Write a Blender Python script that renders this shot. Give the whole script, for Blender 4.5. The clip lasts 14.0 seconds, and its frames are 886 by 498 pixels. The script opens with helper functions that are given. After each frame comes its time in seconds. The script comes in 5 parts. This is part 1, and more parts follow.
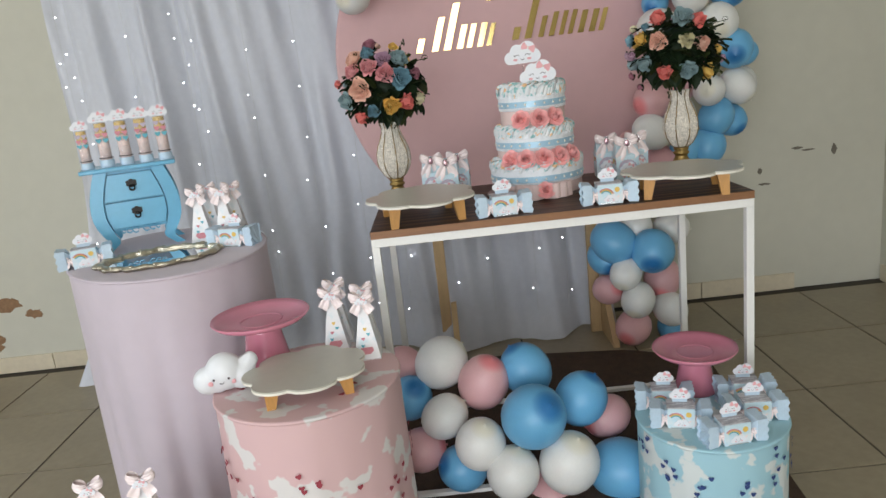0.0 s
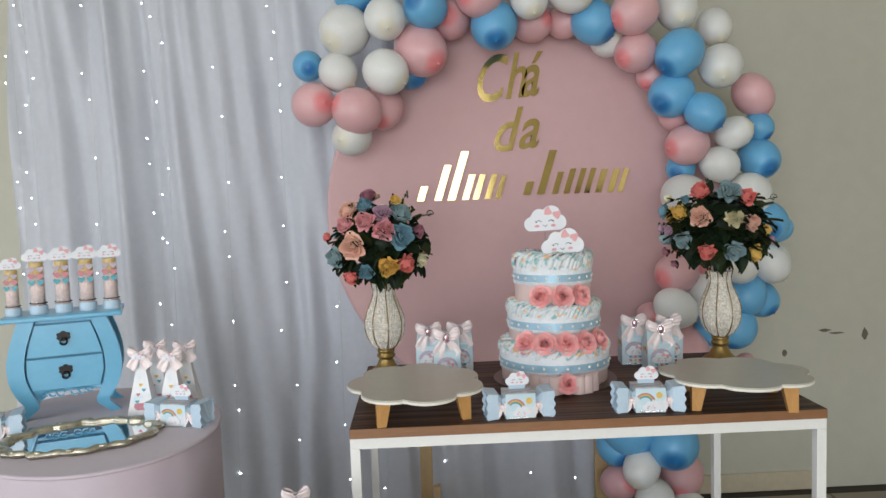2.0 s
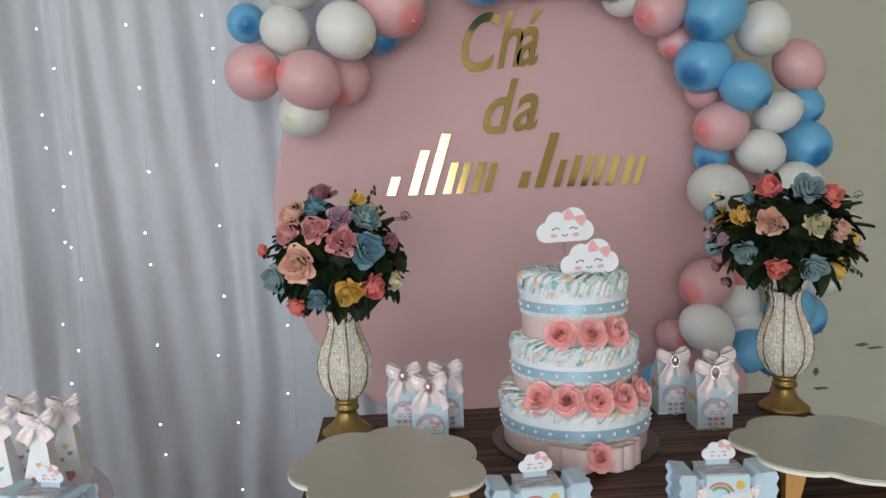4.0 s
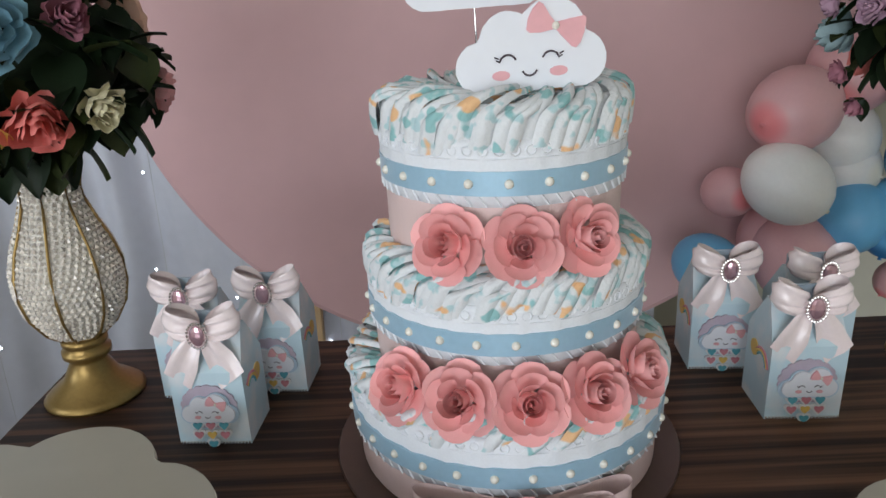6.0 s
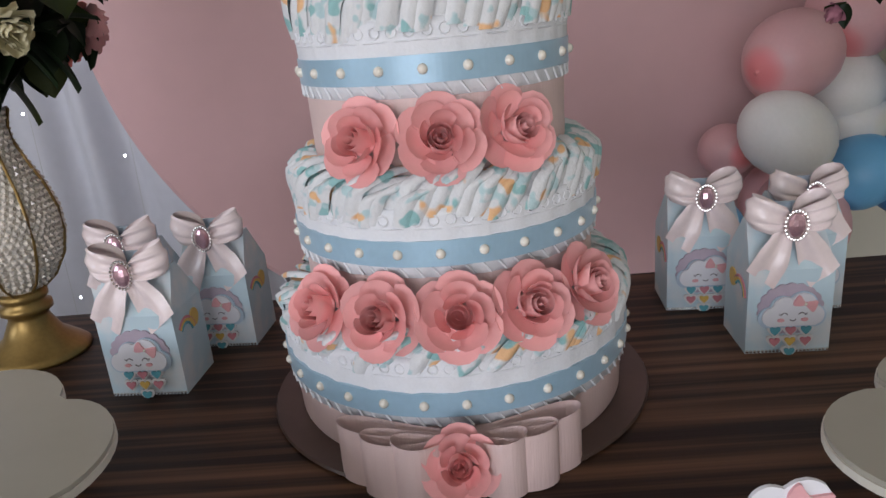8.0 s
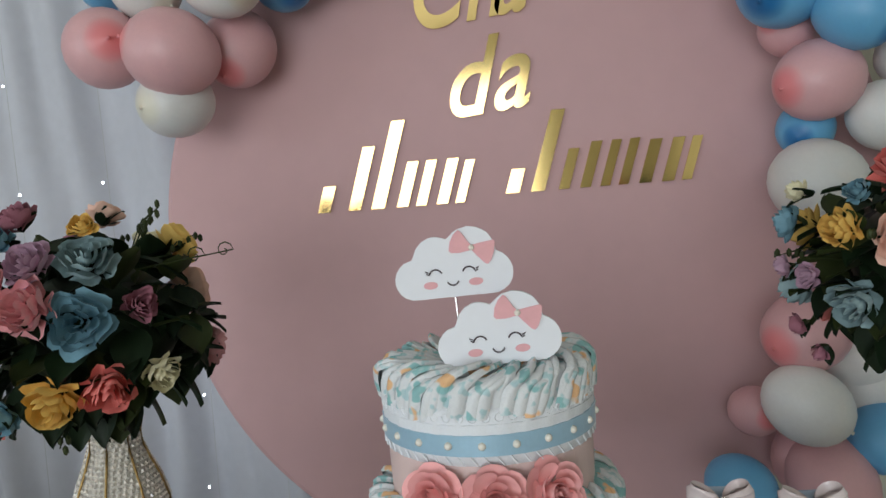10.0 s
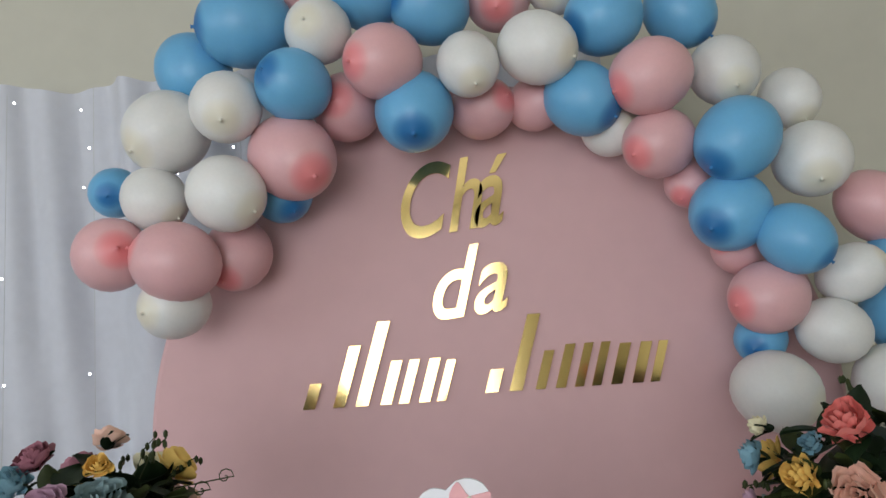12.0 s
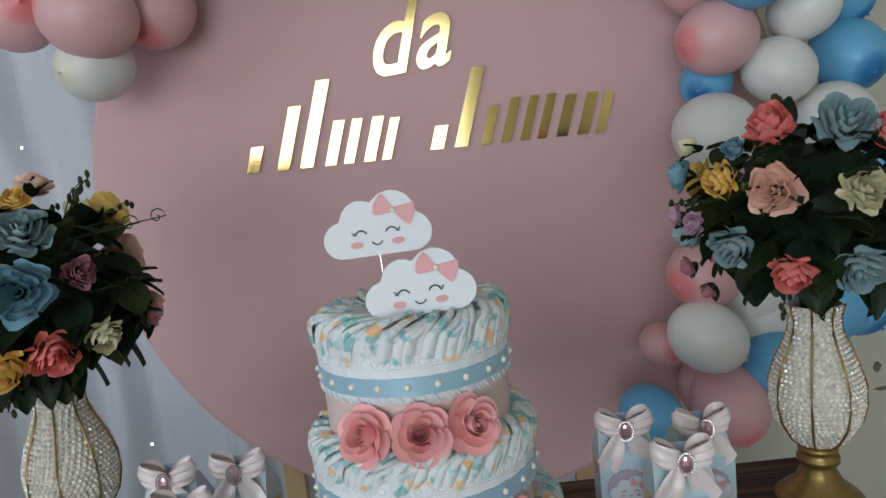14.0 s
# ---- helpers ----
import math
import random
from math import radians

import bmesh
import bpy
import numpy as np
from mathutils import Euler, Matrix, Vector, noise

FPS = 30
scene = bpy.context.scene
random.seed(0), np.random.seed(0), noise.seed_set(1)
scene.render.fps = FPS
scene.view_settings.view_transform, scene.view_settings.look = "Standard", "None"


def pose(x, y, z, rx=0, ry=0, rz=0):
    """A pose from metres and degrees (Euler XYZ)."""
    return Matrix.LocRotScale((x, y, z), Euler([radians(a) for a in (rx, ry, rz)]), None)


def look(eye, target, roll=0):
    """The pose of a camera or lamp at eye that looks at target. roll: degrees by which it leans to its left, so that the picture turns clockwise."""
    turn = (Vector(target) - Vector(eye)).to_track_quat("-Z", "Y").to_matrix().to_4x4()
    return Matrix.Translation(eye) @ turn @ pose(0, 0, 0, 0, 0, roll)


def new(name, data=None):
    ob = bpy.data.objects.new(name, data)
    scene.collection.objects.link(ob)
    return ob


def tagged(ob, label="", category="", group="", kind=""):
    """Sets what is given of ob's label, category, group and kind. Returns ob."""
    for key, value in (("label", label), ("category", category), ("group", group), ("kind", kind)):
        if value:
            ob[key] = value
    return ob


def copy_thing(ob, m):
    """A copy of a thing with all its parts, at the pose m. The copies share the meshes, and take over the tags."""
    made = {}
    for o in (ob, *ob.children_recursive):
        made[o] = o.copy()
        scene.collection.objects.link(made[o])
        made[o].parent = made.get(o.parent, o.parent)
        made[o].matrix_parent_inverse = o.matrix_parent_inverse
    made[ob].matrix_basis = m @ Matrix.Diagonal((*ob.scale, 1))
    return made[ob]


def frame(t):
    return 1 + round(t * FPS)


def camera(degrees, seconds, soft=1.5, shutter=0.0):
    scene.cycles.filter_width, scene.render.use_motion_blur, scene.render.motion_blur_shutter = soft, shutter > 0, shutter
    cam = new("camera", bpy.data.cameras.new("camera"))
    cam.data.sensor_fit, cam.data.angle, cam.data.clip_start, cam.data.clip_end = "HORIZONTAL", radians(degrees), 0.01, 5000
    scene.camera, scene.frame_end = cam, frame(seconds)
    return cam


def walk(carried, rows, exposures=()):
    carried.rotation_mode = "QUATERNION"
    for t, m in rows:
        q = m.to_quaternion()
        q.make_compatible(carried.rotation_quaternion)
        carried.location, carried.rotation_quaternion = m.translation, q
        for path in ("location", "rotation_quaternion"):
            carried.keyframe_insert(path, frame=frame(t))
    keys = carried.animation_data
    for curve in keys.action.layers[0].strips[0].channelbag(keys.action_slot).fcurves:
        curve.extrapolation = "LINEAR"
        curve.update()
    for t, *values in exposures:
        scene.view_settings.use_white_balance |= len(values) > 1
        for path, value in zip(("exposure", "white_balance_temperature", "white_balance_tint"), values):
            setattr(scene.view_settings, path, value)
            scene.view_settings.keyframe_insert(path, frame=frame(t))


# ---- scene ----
cam = camera(63.9, 14.0)
PATH = [
    (0, (-0.288, -1.737, 1.15), (-0.308, 0.202, 0.66), -6.4),
    (0.5, (-0.251, -1.691, 1.178), (-0.359, 0.273, 0.816), -5.9),
    (1, (-0.241, -1.658, 1.211), (-0.336, 0.327, 0.979), -4.2),
    (1.5, (-0.271, -1.552, 1.204), (-0.237, 0.444, 1.093), -2.8),
    (2, (-0.332, -1.383, 1.227), (-0.266, 0.611, 1.081), -1.9),
    (2.5, (-0.362, -1.292, 1.239), (-0.25, 0.695, 1.042), -2.7),
    (2.7, (-0.362, -1.271, 1.249), (-0.248, 0.719, 1.082), -2.0),
    (4.8, (-0.327, -0.594, 1.25), (-0.091, 1.375, 0.986), -2.6),
    (5, (-0.332, -0.521, 1.234), (-0.028, 1.412, 0.822), -2.3),
    (5.5, (-0.215, -0.37, 1.198), (0.03, 1.526, 0.608), -2.4),
    (6, (-0.06, -0.217, 1.148), (-0.061, 1.668, 0.477), -2.6),
    (6.5, (0.002, -0.186, 1.077), (0.009, 1.757, 0.602), -3.7),
    (7, (0.01, -0.182, 1.039), (-0.058, 1.676, 0.302), -5.0),
    (7.2, (0.009, -0.185, 1.036), (-0.061, 1.675, 0.306), -5.1),
    (9.3, (0.001, -0.237, 1.146), (-0.163, 1.727, 0.808), -4.8),
    (9.5, (0.003, -0.256, 1.159), (-0.181, 1.715, 0.872), -4.7),
    (10, (0.009, -0.302, 1.222), (-0.147, 1.688, 1.085), -4.5),
    (10.5, (0.006, -0.329, 1.257), (-0.084, 1.668, 1.301), -3.1),
    (11, (-0.002, -0.356, 1.286), (-0.126, 1.633, 1.457), -3.2),
    (11.5, (-0.037, -0.376, 1.33), (-0.162, 1.59, 1.676), -2.7),
    (12, (-0.012, -0.381, 1.319), (-0.043, 1.599, 1.594), -3.9),
    (12.5, (0.015, -0.381, 1.289), (0.096, 1.608, 1.479), -4.6),
    (13, (0.026, -0.371, 1.272), (0.027, 1.628, 1.31), -5.8),
    (13.5, (0.029, -0.341, 1.251), (0.113, 1.654, 1.14), -5.5),
    (14, (0.023, -0.358, 1.236), (0.039, 1.621, 0.942), -5.9),
]
walk(cam, [(t, look(eye, target, roll)) for t, eye, target, roll in PATH],
     exposures=[(0.0, 0.05, 6700, 13), (1.0, 0.04, 6600, 13), (2.5, 0.05, 6600, 13), (5.0, -0.1, 6500, 13), (5.7, -0.05, 6400, 13), (6.1, -0.01, 6400, 15), (6.5, -0.06, 6450, 18), (7.0, -0.14, 6550, 22), (9.5, -0.2, 6500, 15), (10.5, -0.29, 6400, 9), (11.2, -0.1, 6400, 10), (12.0, -0.05, 6500, 14), (13.0, -0.25, 6300, 11), (14.0, -0.27, 6200, 10)])

# ---- world, daylight ----
SUN_UP, SUN_TURN = radians(48), radians(200)
world = bpy.data.worlds.new("world")
world.use_nodes = True
scene.world = world
wn = world.node_tree
sky = wn.nodes.new("ShaderNodeTexSky")
sky.sky_type, sky.sun_disc, sky.sun_elevation, sky.sun_rotation = "NISHITA", False, SUN_UP, SUN_TURN
wn.links.new(sky.outputs[0], wn.nodes["Background"].inputs[0])
wn.nodes["Background"].inputs[1].default_value = 0.12

# room and its openings (metres)
WALL_N, WALL_E, WALL_W, WALL_S, CEIL = 1.372, 1.665, -3.9, -4.6, 2.85
DOOR = (-2.9, 0.35, 0.0, 2.35)          # wide garage-like opening in the south wall: x0, x1, z0, z1
WIN = (-2.9, -0.9, 0.9, 2.2)           # unseen opening added in the west wall for left light: y0, y1, z0, z1


def area(name, m, sx, sy, watts, colour):
    d = bpy.data.lights.new(name, "AREA")
    d.shape, d.size, d.size_y, d.energy, d.color = "RECTANGLE", sx, sy, watts, colour
    ob = new(name, d)
    ob.matrix_world = m
    return ob


area("daylight_door", pose((DOOR[0] + DOOR[1]) / 2, WALL_S + 0.02, 1.25, 90, 0, 0), DOOR[1] - DOOR[0], 2.2, 118, (0.9, 0.965, 1.0))
# added lamp in the unseen west opening, brightens the set from the left
area("added_left_daylight", pose(WALL_W + 0.02, (WIN[0] + WIN[1]) / 2, 1.55, 90, 0, -90), WIN[1] - WIN[0], 1.3, 38, (0.8, 0.9, 1.0))
sun = bpy.data.lights.new("sun", "SUN")
sun.energy, sun.angle, sun.color = 2.0, radians(0.6), (1.0, 0.95, 0.88)
so = new("sun", sun)
so.matrix_world = Euler((radians(42), 0, radians(200 - 180 + 30))).to_matrix().to_4x4()


# ---- materials ----
def mat(name, col, rough=0.5, metal=0.0, var=0.06, scale=18.0, bump=0.0, bscale=90.0, rnd=0.0, coat=0.0, sheen=0.0, stretch=(1, 1, 1), trans=0.0, two=None, thr=(0.45, 0.55)):
    m = bpy.data.materials.new(name)
    m.use_nodes = True
    nt = m.node_tree
    n, l = nt.nodes, nt.links
    b = n["Principled BSDF"]
    b.inputs["Roughness"].default_value, b.inputs["Metallic"].default_value = rough, metal
    b.inputs["Coat Weight"].default_value, b.inputs["Sheen Weight"].default_value = coat, sheen
    b.inputs["Coat Roughness"].default_value = 0.12
    b.inputs["Transmission Weight"].default_value = trans
    tc, mp = n.new("ShaderNodeTexCoord"), n.new("ShaderNodeMapping")
    mp.inputs["Scale"].default_value = stretch
    l.new(tc.outputs["Object"], mp.inputs[0])
    n1, n2 = n.new("ShaderNodeTexNoise"), n.new("ShaderNodeTexNoise")
    n1.inputs["Scale"].default_value, n2.inputs["Scale"].default_value = scale, scale * 7
    n1.inputs["Detail"].default_value, n2.inputs["Detail"].default_value = 3, 2
    mix = n.new("ShaderNodeMath")
    mix.operation = "ADD"
    half = n.new("ShaderNodeMath")
    half.operation, half.inputs[1].default_value = "MULTIPLY", 0.5
    for q in (n1, n2):
        l.new(mp.outputs[0], q.inputs["Vector"])
    l.new(n1.outputs["Fac"], mix.inputs[0])
    l.new(n2.outputs["Fac"], mix.inputs[1])
    l.new(mix.outputs[0], half.inputs[0])
    ramp = n.new("ShaderNodeValToRGB")
    e = ramp.color_ramp.elements
    if two:
        e[0].position, e[1].position = thr
        e[0].color, e[1].color = (*col, 1), (*two, 1)
    else:
        e[0].position, e[1].position = 0.3, 0.7
        e[0].color = (*[c * (1 - var) for c in col], 1)
        e[1].color = (*[min(1, c * (1 + var)) for c in col], 1)
    l.new((n1 if two else half).outputs[0], ramp.inputs[0])
    out = ramp.outputs[0]
    if rnd:
        oi, hsv, mr = n.new("ShaderNodeObjectInfo"), n.new("ShaderNodeHueSaturation"), n.new("ShaderNodeMapRange")
        mr.inputs["To Min"].default_value, mr.inputs["To Max"].default_value = 1 - rnd, 1 + rnd
        l.new(oi.outputs["Random"], mr.inputs[0])
        l.new(mr.outputs[0], hsv.inputs["Value"])
        l.new(out, hsv.inputs["Color"])
        out = hsv.outputs[0]
    l.new(out, b.inputs["Base Color"])
    if bump:
        bp, n3 = n.new("ShaderNodeBump"), n.new("ShaderNodeTexNoise")
        n3.inputs["Scale"].default_value, n3.inputs["Detail"].default_value = bscale, 4
        bp.inputs["Strength"].default_value, bp.inputs["Distance"].default_value = bump, 0.004
        l.new(mp.outputs[0], n3.inputs["Vector"])
        l.new(n3.outputs["Fac"], bp.inputs["Height"])
        l.new(bp.outputs[0], b.inputs["Normal"])
    return m


def balloon_mat(name, col, tip):
    """Latex: the colour deepens round the neck, where the rubber is thicker."""
    m = mat(name, col, rough=0.38, var=0.03, scale=1.5, rnd=0.05)
    nt = m.node_tree
    n, l = nt.nodes, nt.links
    b = n["Principled BSDF"]
    old = b.inputs["Base Color"].links[0].from_socket
    tc, sp, mr, mx = n.new("ShaderNodeTexCoord"), n.new("ShaderNodeSeparateXYZ"), n.new("ShaderNodeMapRange"), n.new("ShaderNodeMix")
    mx.data_type = "RGBA"
    l.new(tc.outputs["Object"], sp.inputs[0])
    l.new(sp.outputs["Z"], mr.inputs[0])
    mr.inputs["From Min"].default_value, mr.inputs["From Max"].default_value = -0.86, -1.06
    mr.interpolation_type = "SMOOTHSTEP"
    l.new(mr.outputs[0], mx.inputs["Factor"])
    l.new(old, mx.inputs["A"])
    mx.inputs["B"].default_value = (*tip, 1)
    l.new(mx.outputs["Result"], b.inputs["Base Color"])
    b.inputs["Subsurface Weight"].default_value = 0.15
    b.inputs["Subsurface Radius"].default_value = (0.02, 0.015, 0.012)
    return m


def glow(name, col, strength):
    m = bpy.data.materials.new(name)
    m.use_nodes = True
    b = m.node_tree.nodes["Principled BSDF"]
    b.inputs["Emission Color"].default_value, b.inputs["Emission Strength"].default_value = (*col, 1), strength
    return m


def voile_mat():
    m = mat("white_voile", (0.68, 0.7, 0.765), rough=0.75, var=0.05, scale=6, bump=0.06, bscale=600, sheen=0.3)
    nt = m.node_tree
    n, l = nt.nodes, nt.links
    b, out = n["Principled BSDF"], n["Material Output"]
    tr, ms = n.new("ShaderNodeBsdfTranslucent"), n.new("ShaderNodeMixShader")
    tr.inputs[0].default_value = (0.8, 0.8, 0.85, 1)
    ms.inputs[0].default_value = 0.18
    l.new(b.outputs[0], ms.inputs[1])
    l.new(tr.outputs[0], ms.inputs[2])
    l.new(ms.outputs[0], out.inputs[0])
    return m


M_WALL = mat("wall_paint", (0.56, 0.545, 0.46), rough=0.75, var=0.035, scale=2.2, bump=0.05, bscale=140)
M_CEIL = mat("ceiling_paint", (0.75, 0.74, 0.7), rough=0.8, var=0.02, scale=2)
M_TILE = mat("floor_tile", (0.29, 0.243, 0.168), rough=0.34, var=0.12, scale=5, bump=0.02, bscale=60, rnd=0.06)
M_GROUT = mat("grout", (0.055, 0.045, 0.035), rough=0.9)
M_BASE = mat("baseboard_tile", (0.64, 0.56, 0.42), rough=0.4, var=0.08, scale=6, rnd=0.04)
M_CHIP = mat("bare_plaster", (0.26, 0.15, 0.08), rough=0.9, var=0.3, scale=60)
M_CRACK = mat("wall_crack", (0.16, 0.14, 0.11), rough=0.9, var=0.3, scale=90)
M_VOILE = voile_mat()
M_LED = glow("led_white", (0.85, 0.92, 1.0), 10)
M_WIRE = mat("clear_wire", (0.6, 0.62, 0.62), rough=0.4)
M_PANEL = mat("pink_fabric_panel", (0.64, 0.405, 0.41), rough=0.7, var=0.03, scale=3, bump=0.04, bscale=900, sheen=0.15)
M_GOLD = mat("gold_mirror", (0.8, 0.6, 0.25), rough=0.11, metal=1.0, var=0.02, scale=8)
M_GOLDP = mat("gold_paint", (0.32, 0.21, 0.07), rough=0.36, metal=0.75, var=0.15, scale=40, bump=0.05)
M_PINE = mat("pine_post", (0.55, 0.38, 0.2), rough=0.6, var=0.12, scale=10, stretch=(6, 6, 0.6))
M_WHITEM = mat("white_steel", (0.78, 0.77, 0.74), rough=0.4, var=0.03, scale=20)
M_RUG = mat("brown_rug", (0.06, 0.034, 0.02), rough=0.95, var=0.35, scale=30, bump=0.6, bscale=400)
M_EDGE = mat("wood_edge", (0.25, 0.115, 0.05), rough=0.5, var=0.15, scale=6, stretch=(1, 8, 8))
M_LEGW = mat("oak_leg", (0.5, 0.25, 0.07), rough=0.45, var=0.14, scale=12, stretch=(5, 5, 0.7))
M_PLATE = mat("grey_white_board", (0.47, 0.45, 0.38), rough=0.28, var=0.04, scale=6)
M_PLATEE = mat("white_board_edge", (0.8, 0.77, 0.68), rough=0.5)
M_PLINTH = mat("mauve_stretch_cover", (0.55, 0.475, 0.525), rough=0.7, var=0.04, scale=3, sheen=0.2)
M_PINKCLOTH = mat("pink_cloud_print", (0.63, 0.42, 0.42), rough=0.7, two=(0.66, 0.63, 0.61), scale=12, thr=(0.55, 0.575), bump=0.05)
M_BLUECLOTH = mat("blue_cloud_print", (0.34, 0.57, 0.65), rough=0.7, two=(0.64, 0.69, 0.68), scale=13, thr=(0.55, 0.575), bump=0.05)
M_HEART = mat("dark_red_print", (0.3, 0.04, 0.06), rough=0.7)
M_NAVY = mat("navy_print", (0.03, 0.06, 0.2), rough=0.7)
M_PINKCER = mat("pink_ceramic", (0.62, 0.22, 0.3), rough=0.16, var=0.04, scale=6, coat=0.5)
M_DRESS = mat("blue_lacquer", (0.13, 0.42, 0.62), rough=0.3, var=0.05, scale=12, coat=0.2)
# darker copy of the blue lacquer: shade of the drawer gaps as colour
M_DRESSD = mat("blue_lacquer_gap_shade", (0.07, 0.25, 0.38), rough=0.5)
M_BRONZE = mat("dark_bronze", (0.012, 0.01, 0.009), rough=0.35, metal=0.5, var=0.2, scale=80)
M_ORNATE = mat("antique_gold", (0.52, 0.48, 0.38), rough=0.3, metal=1.0, var=0.3, scale=50, bump=0.25, bscale=200)
M_MIRROR = mat("mirror_glass", (0.9, 0.9, 0.9), rough=0.02, metal=1.0, var=0.0)
M_CARDW = mat("white_card", (0.8, 0.8, 0.8), rough=0.5, var=0.02)
M_CARDB = mat("pale_blue_card", (0.5, 0.63, 0.74), rough=0.45, var=0.06, scale=25, two=None, rnd=0.04)
M_CARDG = mat("cloud_print_card", (0.56, 0.72, 0.79), rough=0.45, two=(0.8, 0.8, 0.81), scale=28, thr=(0.47, 0.7))
M_STRIPE = mat("grey_striped_card", (0.34, 0.33, 0.36), rough=0.5, two=(0.55, 0.54, 0.56), scale=160, thr=(0.45, 0.55), stretch=(0.3, 1, 1))
M_SATIN = mat("pink_satin", (0.9, 0.77, 0.76), rough=0.26, metal=0.0, var=0.05, scale=30, bump=0.12, bscale=70, coat=0.35, sheen=0.3)
M_ROSYPINK = mat("rose_print", (0.62, 0.24, 0.28), rough=0.55)
M_BLUSH = mat("blush_print", (0.78, 0.4, 0.42), rough=0.6)
M_LINE = mat("dark_line_print", (0.07, 0.05, 0.06), rough=0.6)
M_MAUVE = mat("mauve_card", (0.5, 0.42, 0.5), rough=0.55)
M_TEALP = mat("teal_print", (0.1, 0.38, 0.46), rough=0.5)
M_YELP = mat("yellow_print", (0.75, 0.5, 0.12), rough=0.5)
M_GEM = mat("pink_gem", (0.66, 0.4, 0.46), metal=0.6, rough=0.05, var=0.2, scale=120, coat=1.0)
M_SILVER = mat("rhinestone_silver", (0.8, 0.76, 0.74), rough=0.15, metal=0.9, var=0.3, scale=200)
M_PEARL = mat("pearl", (0.82, 0.78, 0.68), rough=0.18, coat=0.6, var=0.02)
M_CONE = mat("white_print_card", (0.62, 0.75, 0.8), rough=0.45, two=(0.82, 0.81, 0.82), scale=30, thr=(0.3, 0.46))
M_CLEAR = mat("clear_plastic", (0.95, 0.95, 0.95), rough=0.05, var=0.0)
nt = M_CLEAR.node_tree
tp, mxs = nt.nodes.new("ShaderNodeBsdfTransparent"), nt.nodes.new("ShaderNodeMixShader")
mxs.inputs[0].default_value = 0.9
nt.links.new(nt.nodes["Principled BSDF"].outputs[0], mxs.inputs[1])
nt.links.new(tp.outputs[0], mxs.inputs[2])
nt.links.new(mxs.outputs[0], nt.nodes["Material Output"].inputs[0])
M_SWEET = mat("pink_sweets", (0.82, 0.56, 0.52), rough=0.45, var=0.4, scale=150, bump=0.3)
M_GROS = mat("pale_pink_ribbon", (0.74, 0.56, 0.53), rough=0.55, var=0.03, scale=20, bump=0.15, bscale=700, stretch=(1, 1, 0.05))
M_LACE = mat("white_lace", (0.77, 0.79, 0.82), rough=0.8, var=0.04, scale=70, bump=0.15, bscale=190)
M_RIBB = mat("blue_satin_ribbon", (0.33, 0.52, 0.65), metal=0.15, rough=0.33, var=0.05, scale=30, sheen=0.3)
M_PAPER = mat("pink_paper", (0.92, 0.47, 0.46), rough=0.6, var=0.06, scale=30, rnd=0.13)
M_BOARD = mat("brown_cake_board", (0.09, 0.055, 0.045), rough=0.3, var=0.1)
M_CLOUD = mat("white_cloud_card", (0.78, 0.79, 0.83), rough=0.5, var=0.015)
M_BEAD = mat("crystal_beads", (0.79, 0.73, 0.65), rough=0.1, var=0.25, scale=200, coat=0.8, rnd=0.2)
M_BEADCORE = mat("pale_bead_lining", (0.74, 0.68, 0.6), rough=0.4, var=0.4, scale=180, bump=0.6, bscale=300)
M_LEAF = mat("dark_green_leaf", (0.01, 0.022, 0.008), rough=0.55, var=0.3, scale=40, rnd=0.35)
M_LEAFO = mat("olive_leaf", (0.034, 0.046, 0.013), rough=0.55, var=0.25, scale=40, rnd=0.2)
for m in (M_LEAF, M_LEAFO):
    m.node_tree.nodes["Principled BSDF"].inputs["Specular IOR Level"].default_value = 0.25
FLOWER = {
    "peach": mat("peach_petal", (0.88, 0.56, 0.44), rough=0.65, var=0.12, scale=30, bump=0.1),
    "pink": mat("pink_petal", (0.86, 0.43, 0.45), rough=0.65, var=0.16, scale=30, bump=0.1),
    "teal": mat("teal_petal", (0.19, 0.36, 0.44), rough=0.65, var=0.16, scale=30, bump=0.1),
    "blue": mat("grey_blue_petal", (0.3, 0.42, 0.44), rough=0.65, var=0.14, scale=30, bump=0.1),
    "lilac": mat("lilac_petal", (0.52, 0.33, 0.43), rough=0.65, var=0.16, scale=30, bump=0.1),
    "plum": mat("plum_petal", (0.4, 0.16, 0.21), rough=0.65, var=0.2, scale=30, bump=0.1),
    "coral": mat("coral_petal", (0.86, 0.25, 0.22), rough=0.65, var=0.12, scale=30, bump=0.1),
    "yellow": mat("yellow_petal", (0.85, 0.55, 0.14), rough=0.65, var=0.12, scale=30, bump=0.1),
    "cream": mat("cream_petal", (0.8, 0.74, 0.5), rough=0.65, var=0.1, scale=30, bump=0.1),
}
BALLOON = {
    "B": balloon_mat("blue_latex", (0.14, 0.42, 0.68), (0.02, 0.17, 0.42)),
    "W": balloon_mat("white_latex", (0.74, 0.74, 0.72), (0.72, 0.69, 0.58)),
    "P": balloon_mat("pink_latex", (0.72, 0.42, 0.435), (0.78, 0.25, 0.26)),
}


